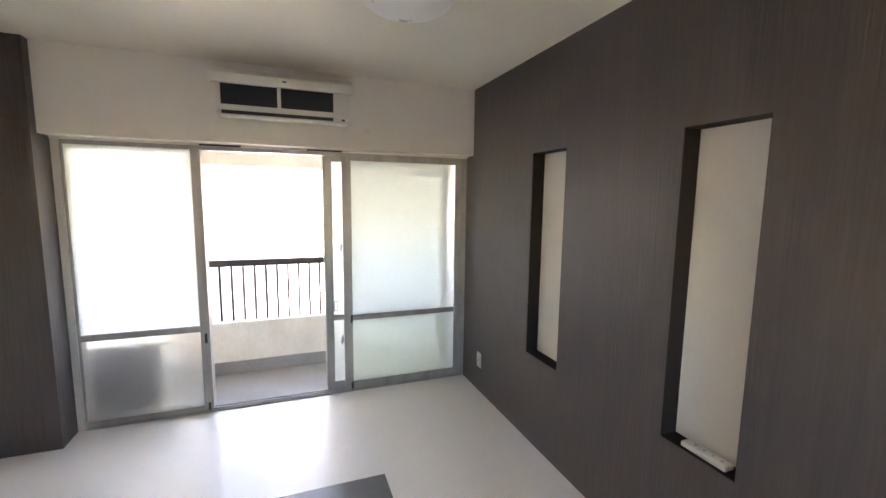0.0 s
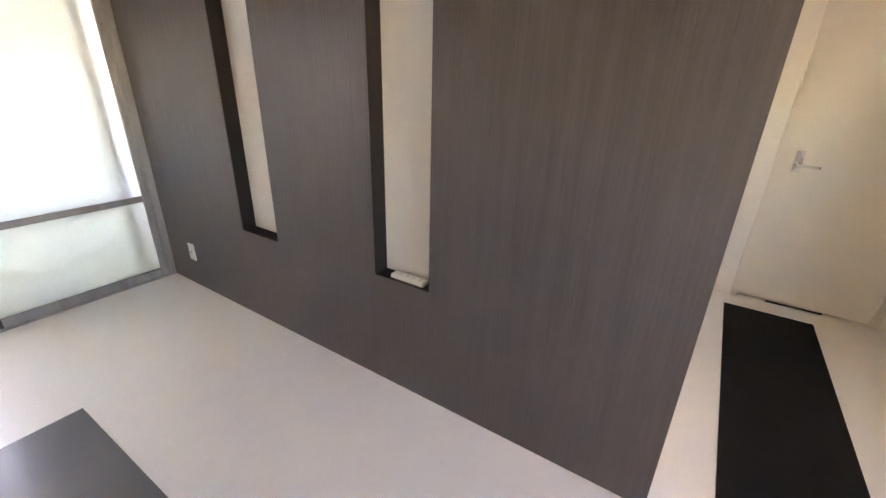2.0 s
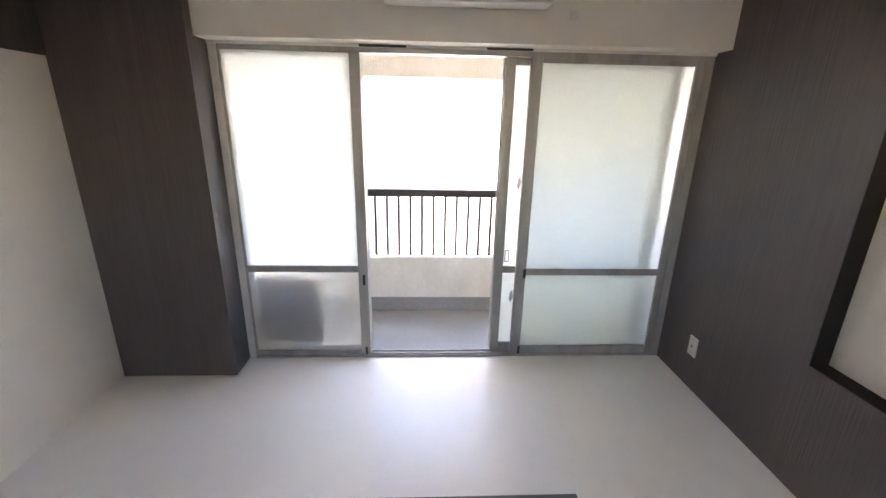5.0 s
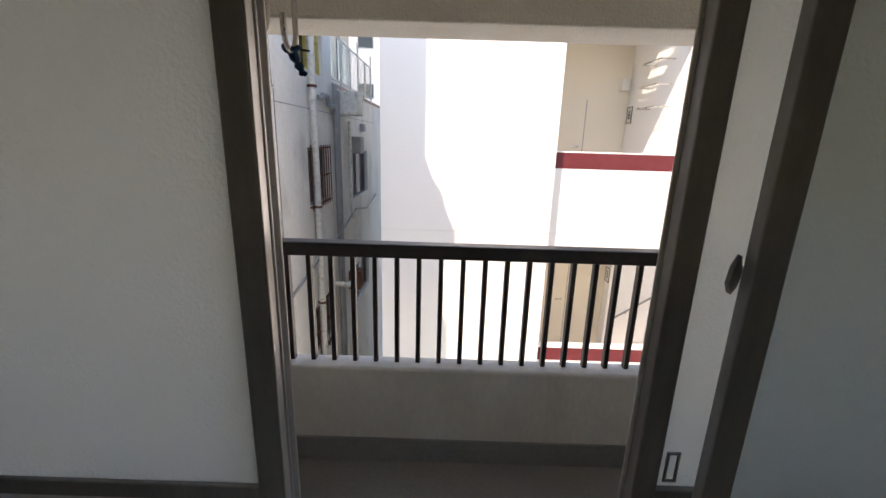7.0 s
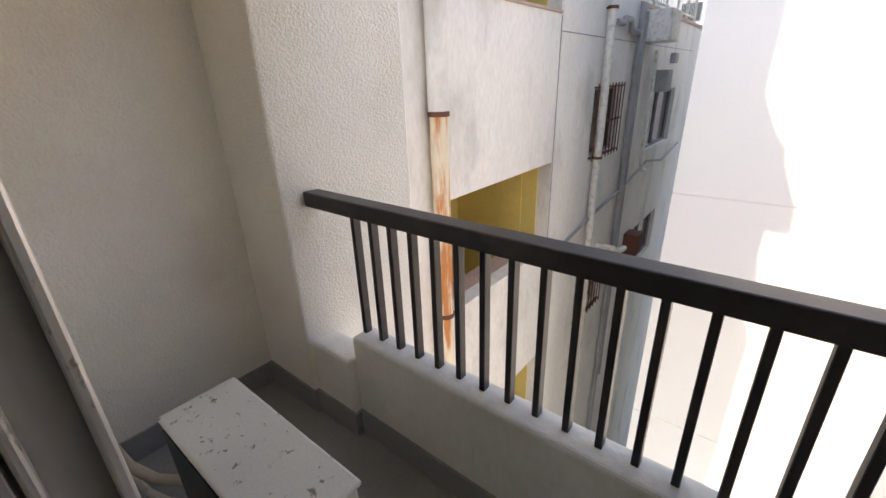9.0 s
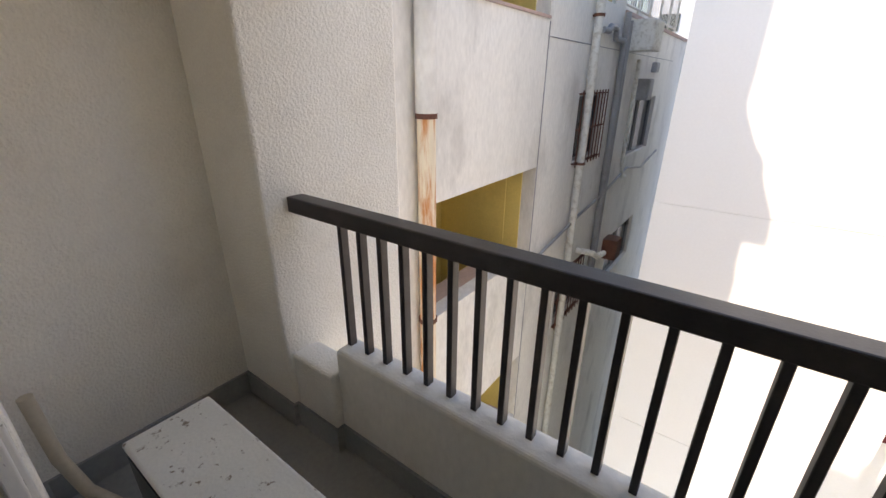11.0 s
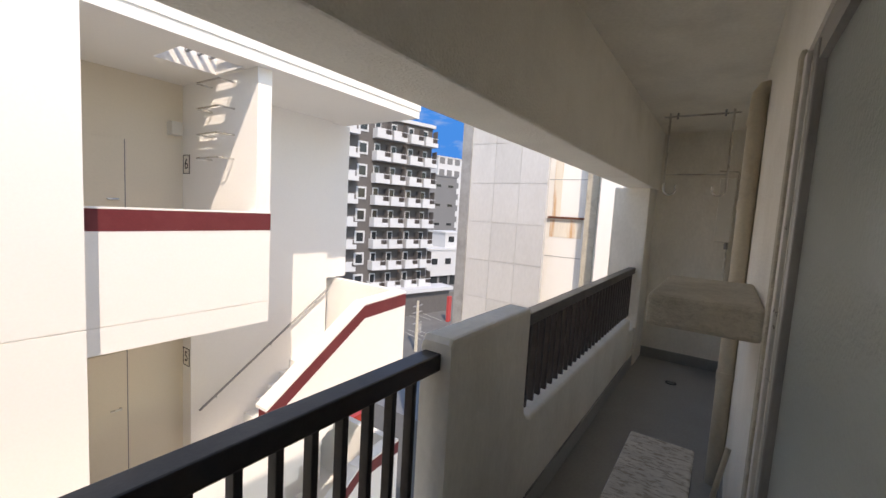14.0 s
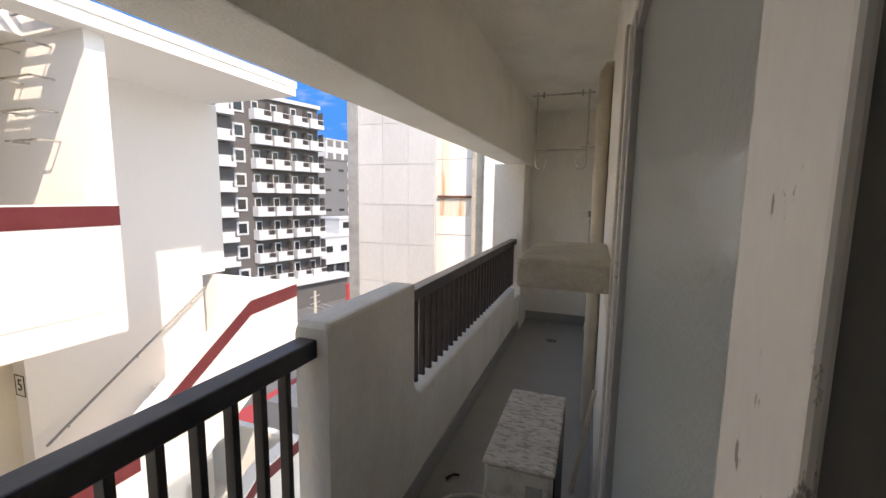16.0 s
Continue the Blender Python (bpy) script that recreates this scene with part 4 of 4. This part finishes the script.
part("rear_body", box(8.0, 14.0, -6.0, 5.54, GROUND, 9.0), PANELS, side)

# ---- street level and the far buildings ----
S("ground", box(-600, 600, -600, 900, GROUND - 0.2, GROUND), ASPHALT, "grey asphalt street and car park", "ground")
def polar(az, dist):
    a = radians(az)
    return -1.3 + dist * math.sin(a), 0.2 + dist * math.cos(a)

def sky_backdrop():
    """Plain blue sky with thin cloud, far behind the street."""
    m = bpy.data.materials.new("blue_sky")
    m.use_nodes = True
    n, l = m.node_tree.nodes, m.node_tree.links
    n.remove(n["Principled BSDF"])
    g, mp, t, r, mx, e = (n.new("ShaderNode" + k) for k in ("NewGeometry", "Mapping", "TexNoise", "MapRange", "Mix", "Emission"))
    mp.inputs["Scale"].default_value = (1, 1, 2.6)
    t.inputs["Scale"].default_value, t.inputs["Detail"].default_value, t.inputs["Roughness"].default_value = 0.014, 7, 0.6
    r.inputs["From Min"].default_value, r.inputs["From Max"].default_value = 0.45, 0.72
    mx.data_type = "RGBA"
    mx.inputs["A"].default_value, mx.inputs["B"].default_value = (0.018, 0.14, 0.46, 1), (0.30, 0.38, 0.46, 1)
    l.new(g.outputs["Position"], mp.inputs["Vector"]); l.new(mp.outputs[0], t.inputs["Vector"])
    l.new(t.outputs[0], r.inputs["Value"]); l.new(r.outputs[0], mx.inputs["Factor"])
    l.new(mx.outputs["Result"], e.inputs["Color"]); l.new(e.outputs[0], n["Material Output"].inputs[0])
    x, y = polar(54, 420)
    bm = box(-190, 190, 0, 1.0, 0, 260)
    bm.transform(Matrix.Translation((x, y, GROUND)) @ Matrix.Rotation(radians(-54), 4, "Z"))
    S("backdrop", bm, m, "clear blue sky with thin white cloud over the street", "sky")


sky_backdrop()


def tower():
    TH, FLO = 3.0, 8
    x, y = polar(45.2, 58)
    t = thing("tower_block", "dark tiled apartment tower with white balconies on every floor", "building", (0, 0, 0))
    w = 10.4
    part("wall", box(-4.2, w, 0.0, 9.0, 0, 3.6 + TH * FLO), TOWERTILE, t)
    part("cornice", box(-4.4, w + 0.3, -0.4, 9.2, 3.6 + TH * FLO, 4.1 + TH * FLO), TOWERWHITE, t)
    part("podium", box(-5, w + 3, -2.5, 0.0, 0, 3.4), TOWERTILE, t)
    part("canopy", box(-5.2, w + 3.2, -3.2, 0.0, 3.4, 3.9), TOWERWHITE, t)
    first = {}
    def rep(key, bm, mat, dx, dz, parent=t):
        if key not in first:
            o = part(key, bm, mat, parent)
            first[key] = o
        else:
            bm.free()
            o = first[key].copy()
            scene.collection.objects.link(o)
            o.parent = parent
        o.location = (dx, 0, dz)
        return o
    for f in range(FLO):
        z = 3.9 + TH * f
        for c in range(4):
            bx0 = c * 2.6 + (0.0 if c < 2 else 0.3)
            g = box(0.2, 1.45, -1.3, -1.18, 0.0, 1.12)
            bx(g, 0.2, 0.32, -1.18, 0, 0.0, 1.12); bx(g, 2.38, 2.5, -1.18, 0, 0, 0.35); bx(g, 0.2, 2.5, -1.3, 0, -0.18, 0.0)
            bx(g, 1.45, 2.5, -1.28, -1.20, 0.0, 0.42)
            rep("balcony", g, TOWERWHITE, bx0, z)
            g = box(1.45, 2.5, -1.27, -1.21, 1.03, 1.10)
            rep("balcony_rail", g, TOWERWHITE, bx0, z)
            g = box(0.5, 1.4, -0.06, 0.01, 0.0, 2.2)
            rep("window_surround", g, TOWERWHITE, bx0, z)
            rep("window", box(0.62, 1.28, -0.09, -0.055, 0.0, 2.05), DARKWINDOW, bx0, z)
            rep("partition", box(2.42, 2.47, -1.1, 0, 0.0, 2.2), TOWERTILE, bx0, z)
        rep("side_window_surround", box(-2.0, -0.5, -0.12, 0.02, 0.5, 2.2), TOWERWHITE, 0, z)
        rep("side_window", box(-1.75, -0.75, -0.16, -0.115, 0.75, 1.95), DARKWINDOW, 0, z)
        g = box(-4.4, -2.9, -1.3, -1.18, 0.0, 1.12)
        bx(g, -2.9, -2.3, -1.27, -1.21, 1.03, 1.10); bx(g, -2.9, -2.3, -1.28, -1.20, 0.0, 0.42)
        bx(g, -2.42, -2.3, -1.18, 0, 0, 0.35); bx(g, -4.4, -2.3, -1.3, 0, -0.18, 0)
        rep("end_balcony", g, TOWERWHITE, 0, z)
        rep("brown_panel", box(0.0, 0.18, -0.1, 0.0, 0.0, 2.6), TOWERBROWN, 5.2, z)
    t.location = (x, y, GROUND)
    t.rotation_euler = (0, 0, radians(-16))
tower()


# low white shop, grey block and white tower beyond the street
def block(name, label, az, dist, w, d, z0, z1, mat, turn, rows, cols, wmat, win_h=1.1, win_w=1.4):
    x, y = polar(az, dist)
    o = thing(name, label, "building", (0, 0, 0))
    part("wall", box(-w / 2, w / 2, 0, d, z0, z1), mat, o)
    part("roof", box(-w / 2 - 0.15, w / 2 + 0.15, -0.15, d + 0.15, z1, z1 + 0.3), mat, o)
    first = None
    for r in range(rows):
        for c in range(cols):
            if first is None:
                first = part("window", box(-win_w / 2, win_w / 2, -0.06, 0.02, 0, win_h), wmat, o)
                q = first
            else:
                q = first.copy()
                scene.collection.objects.link(q)
            q.location = (-w / 2 + w * (c + 0.5) / cols, 0, z0 + (z1 - z0) * (r + 0.45) / rows)
    o.location = (x, y, GROUND)
    o.rotation_euler = (0, 0, radians(turn))
    return o


block("shop_house", "low white two-storey building with dark ground-floor shopfronts", 57.4, 78, 13, 8, 3.4, 8.2, TOWERWHITE, -16, 1, 4, DARKWINDOW)
block("shop_building", "dark shopfront under a white awning on the street", 57.4, 78.6, 12.6, 7, 0.0, 3.4, GREYHOUSE, -16, 1, 5, DARKWINDOW, 2.2, 1.9)
block("roof_house", "small white rooftop room above the shops", 57.6, 80, 6, 5, 8.2, 11.2, TOWERWHITE, -16, 1, 2, DARKWINDOW)
block("grey_block", "plain dark grey block with narrow windows", 54.6, 104, 12, 8, 0.0, 24.0, GREYHOUSE, -16, 5, 3, DARKWINDOW, 0.6, 1.6)
white_tower = block("white_tower", "tall white building with open framed top floors", 57.0, 130, 15, 9, 0.0, 31.5, TOWERWHITE, -16, 9, 5, GREYHOUSE, 1.8, 2.0)
block("alley_house", "white house far down the alley with a small window", -11.4, 40, 3.2, 6, 0.0, 34.0, TOWERWHITE, 11, 8, 1, DARKWINDOW, 1.2, 1.3)


def parked_car(az, dist, turn):
    x, y = polar(az, dist)
    o = thing("parked_car", "pale blue hatchback parked on the street", "car", (0, 0, 0))
    part("body", prism([(-1.75, 0.25), (-1.8, 0.75), (-1.2, 0.92), (1.55, 0.95), (1.75, 0.8), (1.75, 0.25)], "y", -0.8, 0.8), CARBLUE, o)
    part("cabin", prism([(-1.15, 0.92), (-0.6, 1.5), (1.2, 1.52), (1.6, 0.95)], "y", -0.7, 0.7), DARKWINDOW, o)
    part("roof", prism([(-0.6, 1.5), (-0.5, 1.55), (1.15, 1.56), (1.2, 1.52)], "y", -0.71, 0.71), CARBLUE, o)
    for wx in (-1.1, 1.15):
        for wy in (-0.8, 0.66):
            w = part("wheel", tube(bmesh.new(), (wx, wy, 0.3), (wx, wy + 0.14, 0.3), 0.3, 18), RUBBER, o)
            part("rim", tube(bmesh.new(), (wx, wy - 0.01, 0.3), (wx, wy + 0.15, 0.3), 0.17, 12), STEEL, w)
    for hy in (-0.6, 0.6):
        part("headlight", box(-1.81, -1.74, hy - 0.14, hy + 0.14, 0.62, 0.76), WHITEPLASTIC, o)
    o.location = (x, y, GROUND)
    o.rotation_euler = (0, 0, radians(turn))


parked_car(55.0, 71, 70)


def utility_pole(az, dist, h):
    x, y = polar(az, dist)
    o = thing("utility_pole", "grey concrete utility pole on the street corner", "pole", (x, y, GROUND))
    part("shaft", tube(bmesh.new(), (x, y, GROUND), (x, y, GROUND + h), 0.2, 14, 0.13), CONCRETE, o, smooth=True)
    for k, dz in enumerate((0.5, 1.2, 2.4)):
        part("cross_arm", box(x - 0.8, x + 0.8, y - 0.05, y + 0.05, GROUND + h - dz - 0.08, GROUND + h - dz), GREYPIPE, o)
    part("transformer", tube(bmesh.new(), (x + 0.4, y, GROUND + h - 3.6), (x + 0.4, y, GROUND + h - 2.6), 0.28, 14), GREYPIPE, o)


utility_pole(52.6, 44, 5.6)
px, py = polar(57.0, 57)
post = thing("sign_post", "tall red sign post in the car park", "sign", (px, py, GROUND))
part("panel", box(px - 0.35, px + 0.35, py - 0.2, py + 0.2, GROUND, GROUND + 3.6, 0.04), REDSIGN, post)
ax_, ay_ = polar(51.8, 24.5)
shop = thing("roadside_shop", "low shop with a yellow front and red roof edge", "building", (ax_, ay_, GROUND))
part("body", box(ax_ - 3.2, ax_ + 3.2, ay_ - 2.0, ay_ + 2.5, GROUND, GROUND + 3.0), YELLOWSIGN, shop)
part("roof", box(ax_ - 3.4, ax_ + 3.4, ay_ + 1.2, ay_ + 2.7, GROUND + 3.0, GROUND + 3.5), REDSIGN, shop)
part("awning", box(ax_ - 3.3, ax_ + 3.3, ay_ - 3.2, ay_ - 2.0, GROUND + 2.6, GROUND + 2.8), TOWERWHITE, shop)
flat = thing("flat_roof", "grey flat roof of a low building beside the street", "building", (9.0, 9.5, GROUND))
part("wall", box(12.6, 22.0, 7.6, 13.6, GROUND, GROUND + 6.2), GREYHOUSE, flat)
part("parapet", box(12.5, 22.1, 7.5, 7.8, GROUND + 6.2, GROUND + 6.7), PANELS, flat)

for k in range(6):
    lx, ly = polar(51.6 + 1.5 * (k % 3), 50 + 9 * (k // 3))
    bm = box(-0.06, 0.06, -2.4, 2.4, 0.0, 0.012)
    bm.transform(Matrix.Rotation(radians(-16), 4, "Z"))
    bm.transform(Matrix.Translation((lx, ly, GROUND)))
    S("parking_line", bm, ROADPAINT, "painted white parking bay line", "road marking")

# ---- details on the alley wall ----
def conduit(points, r, mat, label):
    o = thing("conduit", label, "pipe", points[-1])
    part("pipe", bend(points, r, 10), mat, o, smooth=True)


X1 = AX + 0.07
conduit([(X1, 7.95, 2.4), (X1, 7.95, 0.2), (X1, 7.95, -1.6), (X1, 7.95, -6.0), (X1, 7.95, GROUND)], 0.05, GREYPIPE, "thick grey conduit on the alley wall")
conduit([(X1, 8.2, 2.3), (X1, 8.2, 1.0), (X1, 8.2, -0.6), (X1, 8.2, -5.0)], 0.03, GREYPIPE, "thin grey conduit on the alley wall")
conduit([(X1, 6.75, 2.05), (X1, 7.05, 2.06), (X1, 7.1, 2.12), (X1, 7.4, 2.12), (X1, 7.45, 1.98), (X1, 7.9, 1.98)], 0.045, GREYPIPE, "bent grey pipe junction on the alley wall")
conduit([(X1, 9.15, 1.75), (X1, 9.15, 0.4), (X1, 9.12, -0.2), (X1, 9.3, -0.5), (X1, 9.6, -0.55)], 0.04, WHITEMETAL, "pale vent pipe on the alley wall")
conduit([(X1, 5.06, -0.95), (X1, 6.8, -0.72), (X1, 8.0, -0.62), (X1, 9.6, -0.35), (X1, 11.0, -0.55), (X1, 12.6, -0.35)], 0.025, GREYPIPE, "slanting cable run on the alley wall")
conduit([(AX + 0.02, 7.1, -1.46), (AX + 0.3, 7.15, -1.48), (AX + 0.34, 7.35, -1.6), (AX + 0.3, 7.9, -1.72)], 0.055, WHITEMETAL, "short white elbow pipe on the alley wall")


def wall_box(y0, y1, z0, z1, depth, mat, name, label):
    o = thing(name, label, "box", (AX + depth / 2, (y0 + y1) / 2, z0))
    part("casing", box(AX, AX + depth, y0, y1, z0, z1, 0.012), mat, o)
    part("cover", box(AX + depth, AX + depth + 0.012, y0 + 0.03, y1 - 0.03, z0 + 0.03, z1 - 0.03, 0.004), mat, o)


wall_box(8.35, 9.0, 1.86, 2.34, 0.42, WHITEMETAL, "meter_cabinet", "grey metal cabinet high on the alley wall")
wall_box(9.45, 9.85, 1.02, 1.42, 0.25, GREYPIPE, "vent_hood", "dark grey vent hood beside a window")
wall_box(8.9, 9.3, -2.25, -1.8, 0.30, RUST, "vent_hood", "rusty brown vent hood on the alley wall")
wall_box(10.6, 10.9, 1.55, 1.75, 0.1, GREYPIPE, "vent_hood", "small round grey vent on the alley wall")
hop = thing("rain_hopper", "pale metal rainwater hopper on the drain pipe", "pipe", (AX + 0.09, 6.47, 3.4))
part("funnel", tube(bmesh.new(), (AX + 0.09, 6.47, 3.32), (AX + 0.09, 6.47, 3.44), 0.07, 16, 0.12), WHITEMETAL, hop, smooth=True)

# upper storey window, terrace railing and eave of the old building
uw = part("window", box(AX - 0.14, AX - 0.12, 6.1, 7.4, 2.45, 3.6), DARKWINDOW, old)
bm = bmesh.new()
for y in (6.1, 6.72, 7.34):
    bx(bm, AX - 0.12, AX - 0.06, y, y + 0.06, 2.45, 3.6)
bx(bm, AX - 0.12, AX - 0.06, 6.1, 7.4, 2.45, 2.5); bx(bm, AX - 0.12, AX - 0.06, 6.1, 7.4, 3.0, 3.04)
part("window_frame", bm, YELLOW, uw)
part("upper_storey", box(-9.0, AX - 0.9, 8.0, 13.6, 2.38, 4.7), OLDWALL, old)
part("eave", box(-9.0, AX + 0.1, 7.7, 13.9, 4.7, 4.85), YELLOW, old, "yellow painted eave")
part("end_return", box(AX - 0.9, AX - 0.18, 7.82, 8.0, 2.38, 6.0), OLDWALL, old)
for y in (8.6, 10.4, 12.0):
    w = part("terrace_window", box(AX - 0.92, AX - 0.88, y, y + 1.1, 3.0, 4.2), DARKWINDOW, old)
    part("window_frame", box(AX - 0.885, AX - 0.87, y + 0.5, y + 0.58, 3.0, 4.2), WHITEMETAL, w)
tr = thing("terrace_railing", "white metal terrace railing with thin bars", "railing", (AX - 0.05, 10.4, 2.4))
for k in range(6):
    y = 8.05 + 0.92 * k
    part("post", tube(bmesh.new(), (AX - 0.05, y, 2.38), (AX - 0.05, y, 3.75 if k % 2 else 3.45), 0.025, 8), WHITEMETAL, tr)
for z in (2.55, 3.42):
    part("rail", tube(bmesh.new(), (AX - 0.05, 8.05, z), (AX - 0.05, 12.65, z), 0.02, 8), WHITEMETAL, tr)
for k in range(30):
    y = 8.15 + 0.15 * k
    part("bar", tube(bmesh.new(), (AX - 0.05, y, 2.55), (AX - 0.05, y, 3.42), 0.007, 6), WHITEMETAL, tr)
part("coping", box(AX - 0.22, AX + 0.03, 8.0, 14.5, 2.38, 2.44), PINKLEDGE, old)
part("coping", box(AX - 0.20, AX + 0.02, 2.86, 5.05, 2.02, 2.05), PINKLEDGE, old, "worn dark-stained coping")
part("crack_line", box(AX, AX + 0.006, 5.05, 12.9, 1.84, 1.852), GREYPIPE, old)
part("corner_line", box(AX, AX + 0.008, 5.06, 5.075, GROUND, 2.0), GREYPIPE, old)
pc = part("gallery_door", box(AX - 1.5, AX - 1.47, 3.0, 3.75, -2.45, -0.2), BLACKLETTER, old)
part("gallery_panel", box(AX - 1.0, AX - 0.4, 5.015, 5.03, -0.75, 0.2), YELLOW, old)
